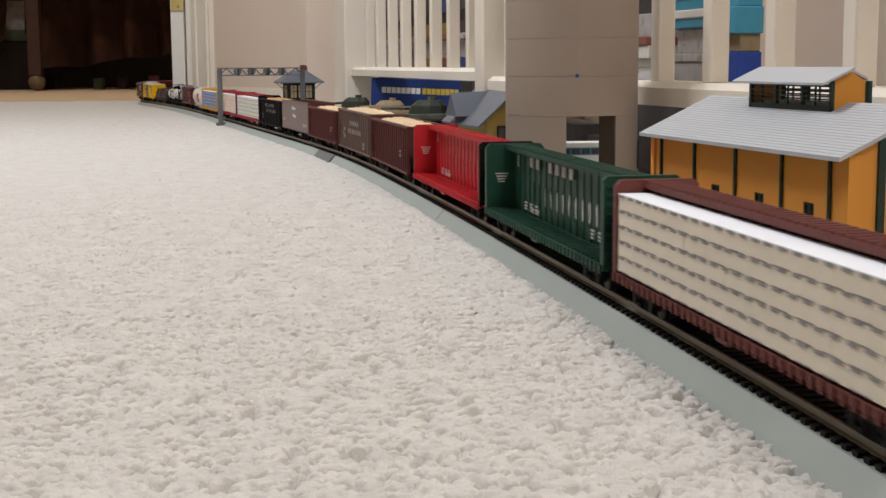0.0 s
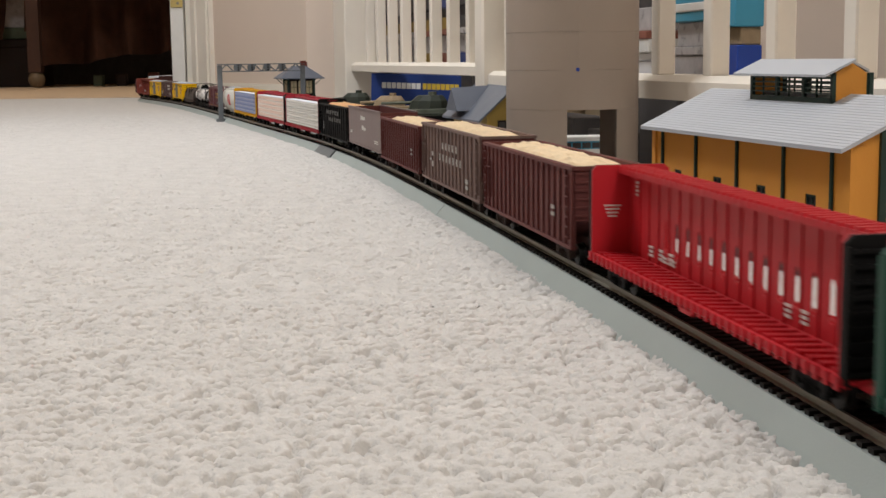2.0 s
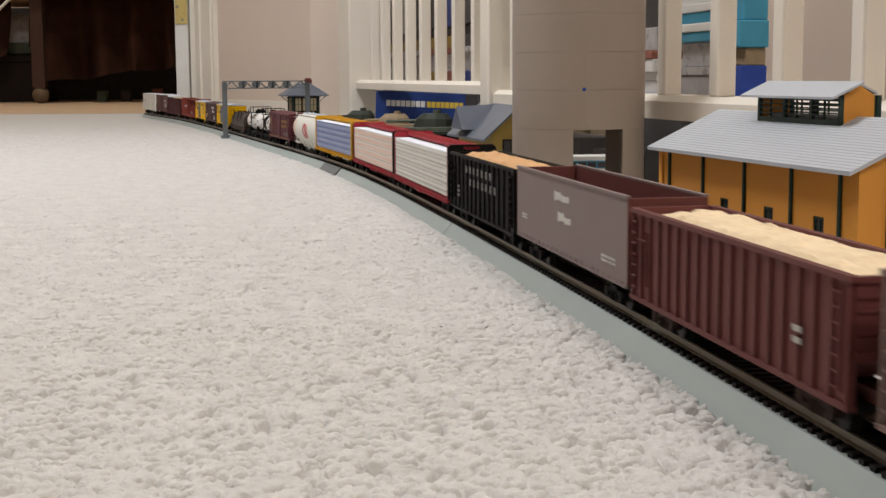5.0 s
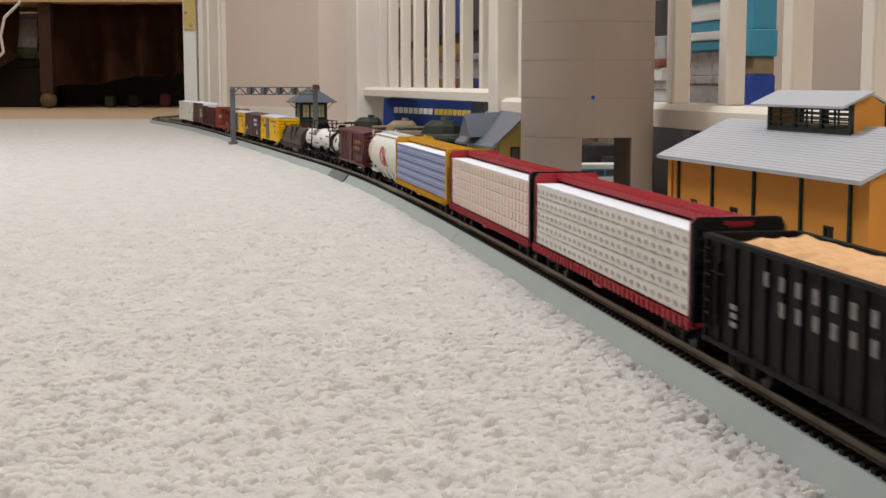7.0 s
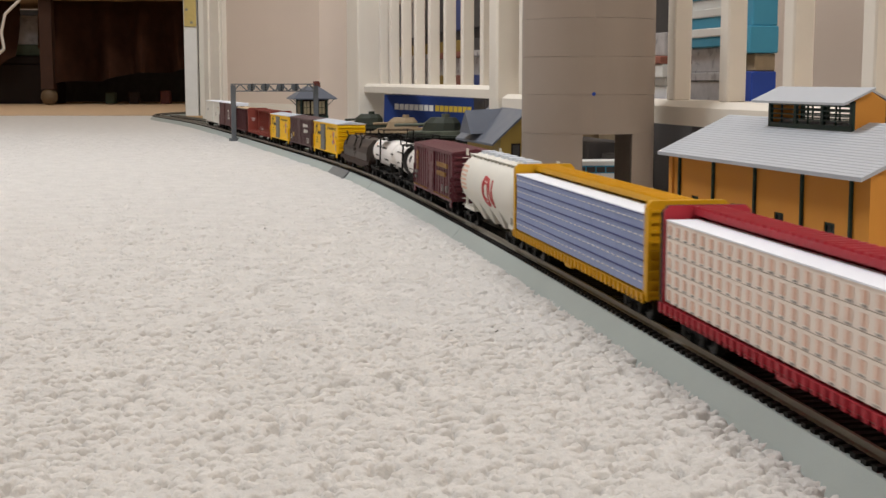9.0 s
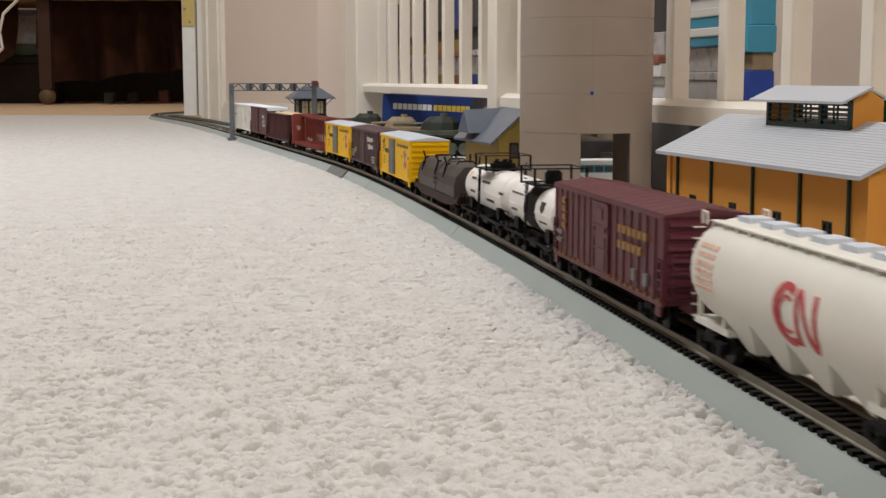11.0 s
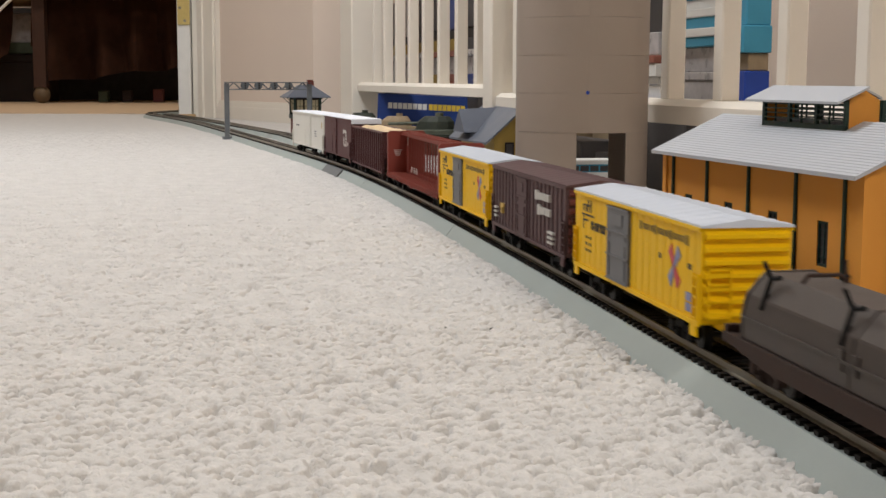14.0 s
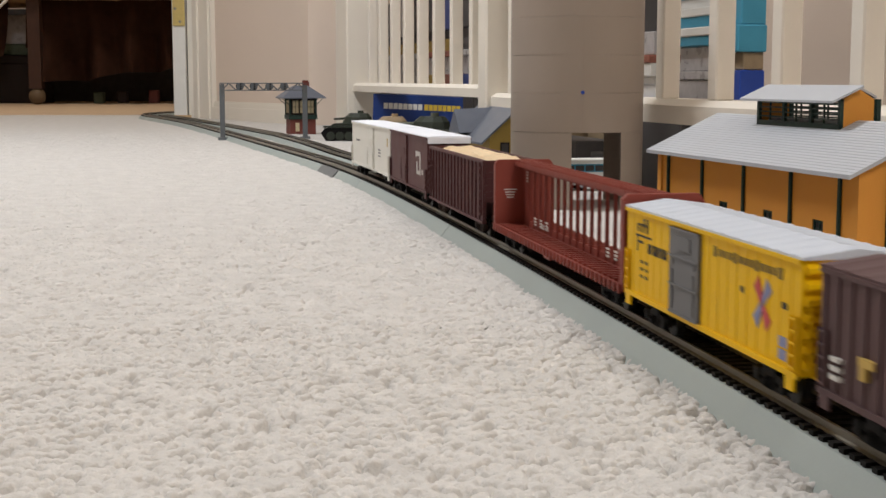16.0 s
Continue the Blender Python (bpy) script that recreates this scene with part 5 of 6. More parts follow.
add(centerbeam("dark red centerbeam flatcar with pinkish wrapped lumber and black ends", 0.252, "dark_red", "wrap_pink", "pink_dash", "black", dash_style="block"), -0.0475)
add(centerbeam("golden yellow centerbeam flatcar with blue wrapped lumber", 0.253, "ochre", "wrap_blue", "navy_dash", None, dash_style="line"), 0.2215)
add(cylinder_hopper("cream-white cylindrical covered hopper with a red emblem", 0.176), 0.440)
add(boxcar("burgundy ribbed boxcar with yellow dots along the sill", 0.177, "burgundy", "burgundy", 17, "burgundy", (-0.014, 0.012),
           print_rows=[("faded_yellow_print", -0.066, 0.0415 - 0.0042 * k, 0.0050, 0.0028) for k in range(4)] + [("faded_yellow_print", -0.082 + 0.0087 * k, 0.0142, 0.0018, 0.0012) for k in range(20)]
           + [("worn_print", -0.077 + 0.005 * (k % 2), 0.025 - 0.0042 * (k // 2), 0.0030, 0.0020) for k in range(4)]
           + [("faded_yellow_print", 0.030 + 0.0070 * k, 0.0375 - 0.0068 * r, 0.0045, 0.0032) for r in range(2) for k in range(6 - r)]
           + [("worn_print", 0.050 + 0.016 * k, 0.0200, 0.0040, 0.0050) for k in range(2)]), 0.6385)
add(tank_car("white tank car with a broad black band and platform", 0.126, True, 0.0142), 0.798)
add(tank_car("white tank car with black lettering, dome and platform", 0.138, False, 0.0142), 0.9325)
add(coil_car("weathered grey-brown coil car with a faceted hood", 0.190), 1.101)
y1 = add(boxcar("bright yellow boxcar with a grey door and silver roof", 0.175, "yellow", "grey_roof", 0, "grey_door", (-0.0290, 0.0020), print_rows=rail_print(0.175)), 1.306)
add(boxcar("dusty brown ribbed boxcar with white lettering", 0.1765, "sp_brown", "sp_brown", 21, "sp_brown", (-0.019, 0.006), print_rows=sp_print(), end_color="brown_red"), 1.4965)
y2 = add(boxcar("bright yellow boxcar with a grey door and silver roof", 0.175, "yellow", "grey_roof", 0, "grey_door", (-0.0290, 0.0020), print_rows=rail_print(0.175)), 1.6845)
for c in (y1, y2):
    cross_emblem(c)
add(centerbeam("oxide red centerbeam flatcar with slotted centre beam, empty", 0.260, "oxide", None, window_rows=False), 1.905)
add(hopper("dark brown woodchip hopper with pale chips", 0.195, "dark_brown", 17, top=0.0505), 2.162)
brown_box = add(boxcar("dark brown boxcar with a white roof and white emblem", 0.186, "dark_brown", "wrap_top", 0, "dark_brown", (-0.030, 0.000), top=0.0570, peak=0.0006, thick=0.0010,
           print_rows=[("white_print", 0.042, 0.0410, 0.004, 0.0050), ("white_print", 0.051, 0.0415, 0.018, 0.0035), ("white_print", 0.0600, 0.0330, 0.0045, 0.0170), ("white_print", 0.046, 0.0300, 0.0045, 0.0100),
                       ("white_print", 0.053, 0.0262, 0.018, 0.0030), ("white_print", 0.070, 0.0275, 0.005, 0.004)]), 2.367)
for sx in (-1, 1):
    bm = bmesh.new()
    bx(bm, *sorted((sx * 0.0922, sx * 0.0946)), -0.0170, 0.0170, 0.0515, 0.0562)
    part("end_panel", bm, "wrap_top", brown_box, "white panel at the top of the end")
add(boxcar("cream-white refrigerator boxcar with a white roof", 0.238, "cream_white", "wrap_top", 0, "cream_white", (-0.010, 0.030), top=0.0570, peak=0.0006,
           print_rows=[("grey_door", -0.085 + 0.006 * k, 0.038, 0.0045, 0.002) for k in range(4)] + [("grey_door", 0.060, 0.034 - 0.003 * k, 0.012, 0.0012) for k in range(3)]
           + [("yellow_print", 0.1050, 0.0430, 0.0035, 0.0080)]), 2.586)

# a word in worn white capitals on the green car, and on the red one, kept as bars
for car, x0, n, p, z in ((green, -0.074, 7, 0.0142, 0.0448),):
    bm = bmesh.new()
    for k in range(n):
        if k == 2:
            continue
        bx(bm, x0 + p * k, x0 + p * k + 0.0062, -0.0022, -0.0015, z - 0.0028, z + 0.0028)
    part("lettering", bm, "dot_grey", car, "large pale letters as bars")


# ---- lineside things ----
def frame_at(x, y, heading, z=0.0):
    """Local x along the heading away from the camera, local y to the left of it."""
    return pose(x, y, z, 0, 0, 90 + math.degrees(heading))


def engine_house():
    ob = thing("engine_house", "ochre model engine house with dark green pilasters and pale grey roof", "model building", frame_at(0.206, 0.686, 0.2435))
    x0, x1, yf, yb, zt = 0.005, 0.2632, -0.009, -0.098, 0.0672
    t = 0.003
    wins = [0.2232, 0.163, 0.1042, 0.0463]
    pil = [0.2471, 0.1932, 0.1344, 0.076, 0.0232]
    ww, wz0, wz1 = 0.0058, 0.0125, 0.0376
    bm = bmesh.new()
    xs = sorted([x0, x1] + [w - ww for w in wins] + [w + ww for w in wins])
    zs = [-0.001, wz0, wz1, zt]
    vs = [[bm.verts.new((x, yf, z)) for z in zs] for x in xs]
    for i in range(len(xs) - 1):
        for j in range(3):
            if not (i % 2 == 1 and j == 1):
                bm.faces.new((vs[i][j], vs[i + 1][j], vs[i + 1][j + 1], vs[i][j + 1]))
    out = bmesh.ops.extrude_face_region(bm, geom=bm.faces[:])
    for v in out["geom"]:
        if isinstance(v, bmesh.types.BMVert):
            v.co.y -= t
    part("front_wall", bm, "orange_wall", ob)
    bm = bmesh.new()
    bx(bm, x0, x1, yb, yb + t, -0.001, zt)
    part("back_wall", bm, "orange_wall", ob)
    for xa, xb in ((x0, x0 + t), (x1 - t, x1)):
        bm = bmesh.new()
        hull(bm, [[(x, yf - t, -0.001), (x, yb + t, -0.001), (x, yb + t, zt), (x, -0.0535, 0.0868), (x, yf - t, zt)] for x in (xa, xb)])
        part("gable_wall", bm, "orange_wall", ob)
    for xa in (x0 - 0.0012, x1 - 0.0048):
        bm = bmesh.new()
        bx(bm, xa, xa + 0.006, yf - 0.005, yf + 0.0014, -0.001, zt - 0.001)
        part("corner_pilaster", bm, "orange_wall", ob)
    for p in pil:
        bm = bmesh.new()
        bx(bm, p - 0.0011, p + 0.0011, yf, yf + 0.0018, -0.001, zt - 0.0015)
        part("pilaster", bm, "green_trim", ob, "dark green pilaster", bevel=0.0003)
    bm = bmesh.new()
    bx(bm, x0 - 0.0022, x0, -0.0284, -0.0244, -0.001, 0.0745)
    part("pilaster", bm, "green_trim", ob, "dark green pilaster")
    for w in wins:
        bm = bmesh.new()
        for z0, z1 in ((wz0, wz0 + 0.0016), (wz1 - 0.0016, wz1)):
            bx(bm, w - ww, w + ww, yf - 0.0024, yf - 0.0006, z0, z1)
        for xa in (w - ww, w + ww - 0.0012):
            bx(bm, xa, xa + 0.0012, yf - 0.0024, yf - 0.0006, wz0 + 0.0016, wz1 - 0.0016)
        bx(bm, w - 0.0004, w + 0.0004, yf - 0.0022, yf - 0.0010, wz0 + 0.0016, wz1 - 0.0016)
        for k in range(1, 5):
            z = wz0 + (wz1 - wz0) * k / 5
            bx(bm, w - ww + 0.0012, w + ww - 0.0012, yf - 0.0022, yf - 0.0010, z - 0.0003, z + 0.0003)
        wf = part("window", bm, "green_trim", ob, "dark green window frame")
        bm = bmesh.new()
        bx(bm, w - ww + 0.001, w + ww - 0.001, yf - 0.0020, yf - 0.0016, wz0 + 0.001, wz1 - 0.001)
        part("pane", bm, "shadow_box", wf)
    # made-up slab, here only to give the dark band before the wall
    bm = bmesh.new()
    bx(bm, x0 + 0.004, x1 - 0.004, yf + 0.0026, yf + 0.024, -0.001, 0.0080)
    part("platform", bm, "shadow_box", ob, "low dark slab added to fill the dark band along the front", bevel=0.0005)
    # roof: two slabs with courses
    e0, e1, r0, zr, ze = 0.0, 0.267, -0.0535, 0.0900, 0.0648
    for s in (1, -1):
        ye = r0 + s * 0.0535
        bm = bmesh.new()
        hull(bm, [[(x, ye, ze), (x, r0, zr), (x, r0, zr - 0.0022), (x, ye, ze - 0.0018)] for x in (e0, e1)])
        slab = part("roof_slab", bm, "roof_grey", ob)
        n = 20
        for k in range(n):
            u, v = k / n, (k + 1) / n
            bm = bmesh.new()
            ya, yb2 = ye + (r0 - ye) * u, ye + (r0 - ye) * v
            za, zb2 = ze + (zr - ze) * u, ze + (zr - ze) * v
            hull(bm, [[(x, ya, za + 0.0001), (x, yb2, zb2 + 0.0001), (x, yb2, zb2 + 0.00025), (x, ya, za + 0.0005)] for x in (e0 - 0.0003, e1 + 0.0003)])
            part("shingle_course", bm, "roof_grey", slab)
    # monitor with louvres
    c0, c1, ca, cb, zb, zt2 = 0.083, 0.1855, -0.0418, -0.0652, 0.0838, 0.1022
    for y, sgn in ((ca, 1), (cb, -1)):
        bm = bmesh.new()
        ya, yb2 = sorted((y, y - sgn * 0.002))
        zf = 0.0846
        bx(bm, c0, c1, ya, yb2, zf, zf + 0.0034)
        bx(bm, c0, c1, ya, yb2, zt2 - 0.0014, zt2)
        for k in range(4):
            x = c0 + (c1 - c0 - 0.003) * k / 3
            bx(bm, x, x + 0.003, ya, yb2, zf, zt2)
        fr = part("monitor_frame", bm, "green_trim", ob, "dark green louvre frame")
        for k in range(4):
            z = zf + 0.0054 + 0.0029 * k
            bm = bmesh.new()
            hull(bm, [[(x, ya + 0.0004, z), (x, yb2 - 0.0004, z), (x, yb2 - 0.0004, z + 0.0009), (x, ya + 0.0004, z + 0.0009)] for x in (c0 + 0.001, c1 - 0.001)])
            part("louvre", bm, "green_trim", fr)
        for k in range(3):
            for j in (1,):
                x = c0 + 0.003 + (c1 - c0 - 0.003) / 3 * (k + 0.5)
                bm = bmesh.new()
                bx(bm, x, x + 0.0005, ya + 0.0004, yb2 - 0.0004, zf + 0.003, zt2 - 0.002)
                part("mullion", bm, "green_trim", fr)
    for xa in (c0 - 0.0010, c1 - 0.0016):
        bm = bmesh.new()
        bx(bm, xa, xa + 0.0026, cb - 0.0018, cb + 0.0008, zf - 0.004, zt2)
        part("corner_post", bm, "green_trim", ob, "dark green corner post")
    for xa, xb in ((c0 + 0.0002, c0 + 0.0025), (c1 - 0.0025, c1 - 0.0002)):
        bm = bmesh.new()
        hull(bm, [[(x, ca - 0.002, zb), (x, cb + 0.002, zb), (x, cb + 0.002, zt2), (x, -0.0535, 0.1080), (x, ca - 0.002, zt2)] for x in (xa, xb)])
        part("monitor_gable", bm, "orange_wall", ob)
    for s in (1, -1):
        ye, ze2 = (-0.0340, 0.1014) if s > 0 else (-0.0664, 0.1040)
        bm = bmesh.new()
        hull(bm, [[(x, ye, ze2), (x, r0, 0.1102), (x, r0, 0.1088), (x, ye, ze2 - 0.0014)] for x in (0.0785 if s > 0 else 0.0860, 0.1945)])
        part("monitor_roof", bm, "roof_grey", ob)
    return ob


engine_house()


def silo():
    ob = thing("silo", "grey-brown card tube silo with square gateways at its foot", "model silo", pose(0.1226, 1.2505, 0))
    r, t = 0.0603, 0.0016

    def arc(bm, a0, a1, z0, z1, r0=r, th=t):
        n = max(2, int(abs(a1 - a0) / 5))
        secs = []
        for k in range(n + 1):
            a = radians(a0 + (a1 - a0) * k / n)
            c, s = math.sin(a), -math.cos(a)
            secs.append([(c * q, s * q, z) for q, z in ((r0, z0), (r0, z1), (r0 - th, z1), (r0 - th, z0))])
        hull(bm, secs)

    zs = 0.0668
    front, back = (-9.5, 35.5), (148, 206)
    bm = bmesh.new()
    for a0, a1 in ((front[1], back[0]), (back[1], 360 + front[0])):
        arc(bm, a0, a1, -0.001, zs)
    part("base", bm, "card", ob, smooth=True)
    for z0, z1 in ((zs + 0.0002, 0.1015), (0.1017, 0.1347), (0.1349, 0.1680), (0.1682, 0.2015), (0.2017, 0.2350), (0.2352, 0.2690)):
        bm = bmesh.new()
        arc(bm, 0, 180, z0, z1, r + random.uniform(-0.0002, 0.0002))
        arc(bm, 180, 360, z0, z1, r + random.uniform(-0.0002, 0.0002))
        part("ring", bm, "card", ob, smooth=True)
    bm = bmesh.new()
    rod(bm, (0, 0, zs + 0.0004), (0, 0, zs + 0.0014), r - t - 0.0004, 40)
    part("floor_disc", bm, "card_dark", ob)
    bm = bmesh.new()
    rod(bm, (0, 0, 0.269), (0, 0, 0.300), r + 0.001, 40, 0.012)
    part("cap", bm, "card", ob)
    bm = bmesh.new()
    a = radians(-0.7)
    rod(bm, (math.sin(a) * (r - 0.0005), -math.cos(a) * (r - 0.0005), 0.1022), (math.sin(a) * (r + 0.0006), -math.cos(a) * (r + 0.0006), 0.1022), 0.0017, 10)
    part("speck", bm, "navy", ob, "small dark blue spot")
    return ob


silo()


def signal_bridge():
    ob = thing("signal_bridge", "dull grey truss signal bridge standing over both tracks", "signal bridge", frame_at(-0.4165, 2.572, 0.2896))
    w = 0.158            # local -y leads away across the tracks
    for y in (0, -w):
        bm = bmesh.new()
        bx(bm, -0.0035, 0.0035, y - 0.0045, y + 0.0045, -0.001, 0.105)
        post = part("post", bm, "signal_grey", ob, bevel=0.0006)
        bm = bmesh.new()
        bx(bm, -0.008, 0.008, y - 0.0085, y + 0.0085, -0.002, 0.005)
        part("foot", bm, "signal_grey", post)
    bm = bmesh.new()
    for x in (-0.005, 0.005):
        for z in (0.0935, 0.1065):
            bx(bm, x - 0.0010, x + 0.0010, -w - 0.004, 0.004, z - 0.0010, z + 0.0010)
        n = 12
        for k in range(n):
            ya, yb = -w * k / n, -w * (k + 1) / n
            za, zb = (0.0935, 0.1065) if k % 2 == 0 else (0.1065, 0.0935)
            rod(bm, (x, ya, za), (x, yb, zb), 0.0008, 6)
    for k in range(9):
        y = -w * k / 8
        for z in (0.0935, 0.1065):
            bx(bm, -0.005, 0.005, y - 0.0006, y + 0.0006, z - 0.0005, z + 0.0005)
    part("truss", bm, "signal_grey", ob)
    for y in (-0.034, -0.060, -0.090, -0.118):
        for x in (-0.007, 0.007):
            bm = bmesh.new()
            s = 1 if x > 0 else -1
            rod(bm, (x, y, 0.1008), (x + s * 0.0015, y, 0.1008), 0.0068, 10)
            head_ = part("signal_head", bm, "signal_grey", ob, "round dull grey signal target")
            bm = bmesh.new()
            for dz in (-0.0045, 0, 0.0045):
                rod(bm, (x + s * 0.0015, y, 0.1008 + dz), (x + s * 0.0045, y, 0.1008 + dz), 0.0015, 8)
            part("lens_hood", bm, "black", head_)
    bm = bmesh.new()
    bx(bm, -0.006, 0.006, -w - 0.006, -w + 0.004, 0.104, 0.112)
    part("junction_box", bm, "brick_red", ob)
    return ob


signal_bridge()


def signal_tower():
    ob = thing("signal_tower", "two-storey brick red and green model signal tower with grey roof", "model building", frame_at(-0.2995, 2.87, 0.28))
    w, d = 0.027, 0.026
    bm = bmesh.new()
    bx(bm, -d, d, -w, w, -0.001, 0.0310)
    part("lower_wall", bm, "brick_red", ob, bevel=0.0005)
    for y in (0.012, -0.004):
        bm = bmesh.new()
        bx(bm, -d - 0.0012, -d, y - 0.004, y + 0.004, 0.006, 0.024)
        part("door", bm, "pale_window" if y > 0 else "dark_wood", ob)
    bm = bmesh.new()
    bx(bm, -d - 0.003, d + 0.003, -w - 0.003, w + 0.003, 0.0310, 0.0400)
    part("band", bm, "green_trim", ob)
    for sx in (-1, 1):
        for sy in (-1, 1):
            bm = bmesh.new()
            bx(bm, *sorted((sx * (d + 0.002), sx * (d - 0.002))), *sorted((sy * (w + 0.002), sy * (w - 0.002))), 0.040, 0.0755)
            part("corner_post", bm, "green_trim", ob)
    bm = bmesh.new()
    bx(bm, -d + 0.002, d - 0.002, -w + 0.002, w - 0.002, 0.040, 0.0755)
    part("upper_wall", bm, "dark_wood", ob)
    for y in (-0.0165, -0.0005, 0.0155):
        for x, s in ((-d, -1), (d, 1)):
            bm = bmesh.new()
            bx(bm, *sorted((x + 0.002 * -s, x + s * 0.0006)), y - 0.006, y + 0.006, 0.044, 0.070)
            wn = part("window", bm, "pale_window", ob, "cream window")
            bm = bmesh.new()
            bx(bm, *sorted((x + s * 0.0006, x + s * 0.0012)), y - 0.0005, y + 0.0005, 0.044, 0.070)
            bx(bm, *sorted((x + s * 0.0006, x + s * 0.0012)), y - 0.006, y + 0.006, 0.0565, 0.0575)
            part("mullion", bm, "green_trim", wn)
    for x in (-0.011, 0.011):
        for y, s in ((w, 1), (-w, -1)):
            bm = bmesh.new()
            bx(bm, x - 0.007, x + 0.007, *sorted((y - s * 0.002, y + s * 0.0006)), 0.044, 0.070)
            part("window", bm, "pale_window", ob, "cream window")
    bm = bmesh.new()
    e = 0.046
    hull(bm, [[(-e, -e, 0.0745), (e, -e, 0.0745), (e, e, 0.0745), (-e, e, 0.0745)], [(-e, -e, 0.0765), (e, -e, 0.0765), (e, e, 0.0765), (-e, e, 0.0765)],
              [(-0.006, -0.014, 0.1010), (0.006, -0.014, 0.1010), (0.006, 0.014, 0.1010), (-0.006, 0.014, 0.1010)]])
    part("roof", bm, "slate_roof", ob)
    for sy in (-1, 1):
        bm = bmesh.new()
        for x in (-d, d):
            rod(bm, (x, sy * w, 0.060), (x, sy * 0.043, 0.0745), 0.0008, 6)
        part("bracket", bm, "green_trim", ob)
    bm = bmesh.new()
    bx(bm, -0.004, 0.004, -0.018, -0.010, 0.094, 0.109)
    part("chimney", bm, "brick_red", ob)
    return ob


signal_tower()


def army_vehicle(label, x, y, turn, k, main, second_color, barrel=0.036):
    ob = thing("toy_tank", label, "toy tank", pose(x, y, -0.001, 0, 0, turn), "toy army vehicles")
    bm = bmesh.new()
    hull(bm, [[(a, w, 0.010 * k), (b, w, 0.006 * k), (c, w, 0.006 * k), (d, w, 0.012 * k), (e, w, 0.020 * k), (f, w, 0.021 * k)]
              for w in (-0.013 * k, 0.013 * k) for a, b, c, d, e, f in ((-0.037 * k, -0.030 * k, 0.030 * k, 0.038 * k, 0.026 * k, -0.034 * k),)])
    part("hull", bm, main, ob, bevel=0.0006)
    for s in (-1, 1):
        bm = bmesh.new()
        ya, yb = sorted((s * 0.013 * k, s * 0.020 * k))
        prof = [(-0.038, 0.009), (-0.033, 0.0), (0.033, 0.0), (0.039, 0.009), (0.034, 0.015), (-0.034, 0.015)]
        hull(bm, [[(px * k, yy, pz * k) for px, pz in prof] for yy in (ya, yb)])
        tr = part("track_run", bm, "black", ob, "dark running gear")
        bm = bmesh.new()
        for i in range(6):
            xx = (-0.027 + 0.0108 * i) * k
            rod(bm, (xx, s * 0.0195 * k, 0.006 * k), (xx, s * 0.0210 * k, 0.006 * k), 0.0050 * k, 12)
        part("road_wheel", bm, main, tr)
        bm = bmesh.new()
        bx(bm, -0.038 * k, 0.036 * k, *sorted((s * 0.012 * k, s * 0.021 * k)), 0.0155 * k, 0.0172 * k)
        part("fender", bm, second_color, ob)
    bm = bmesh.new()
    hull(bm, [[(c * 0.018 * k + 0.002 * k, s * 0.012 * k, 0.020 * k) for c, s in q] for q in ([(math.cos(a), math.sin(a)) for a in np.linspace(0, 2 * math.pi, 11)[:-1]],)] +
         [[(math.cos(a) * 0.016 * k + 0.001 * k, math.sin(a) * 0.0105 * k, 0.027 * k) for a in np.linspace(0, 2 * math.pi, 11)[:-1]],
          [(math.cos(a) * 0.011 * k, math.sin(a) * 0.0075 * k, 0.0315 * k) for a in np.linspace(0, 2 * math.pi, 11)[:-1]]])
    tu = part("turret", bm, second_color, ob)
    bm = bmesh.new()
    rod(bm, (0.014 * k, 0, 0.0255 * k), (barrel * k, 0, 0.0245 * k), 0.0013 * k, 8)
    part("gun_barrel", bm, main, tu)
    bm = bmesh.new()
    rod(bm, (-0.003 * k, 0.003 * k, 0.0310 * k), (-0.003 * k, 0.003 * k, 0.0345 * k), 0.0035 * k, 10)
    part("hatch", bm, main, tu)
    return ob


army_vehicle("dark olive toy tank on the carpet beside the track", -0.158, 2.56, 165, 1.65, "olive", "olive", 0.030)
army_vehicle("camouflaged green and tan toy tank", -0.016, 2.10, 160, 1.85, "camo", "olive", 0.044)
army_vehicle("sand and green toy tank behind the others", -0.087, 2.36, 168, 1.62, "sand", "sand", 0.034)


def model_house():
    ob = thing("model_house", "mustard model house with a blue-grey gabled roof", "model building", frame_at(0.098, 1.735, 0.24))
    bm = bmesh.new()
    hull(bm, [[(x, 0.040, -0.001), (x, -0.040, -0.001), (x, -0.040, 0.046), (x, 0, 0.076), (x, 0.040, 0.046)] for x in (0, 0.17)])
    part("wall", bm, "mustard", ob)
    for s in (1, -1):
        bm = bmesh.new()
        hull(bm, [[(x, s * 0.054, 0.0345), (x, 0, 0.0835), (x, 0, 0.0805), (x, s * 0.054, 0.0318)] for x in (-0.012, 0.182)])
        part("roof", bm, "slate_roof", ob)
    bm = bmesh.new()
    hull(bm, [[(0.075, yy, 0.044), (0.105, yy, zz), (0.135, yy, 0.044)] for yy, zz in ((0.060, 0.074), (0.008, 0.0765))])
    part("dormer", bm, "slate_roof", ob)
    for y in (0.020, -0.020):
        bm = bmesh.new()
        bx(bm, -0.0012, 0.0, y - 0.006, y + 0.006, 0.014, 0.034)
        wn = part("window", bm, "dark_wood", ob)
        bm = bmesh.new()
        bx(bm, -0.0016, -0.0012, y - 0.0042, y + 0.0042, 0.016, 0.032)
        part("pane", bm, "shadow_box", wn)
    bm = bmesh.new()
    bx(bm, 0.13, 0.142, -0.012, 0.0, 0.070, 0.096)
    part("chimney", bm, "brick_red", ob)
    return ob


model_house()


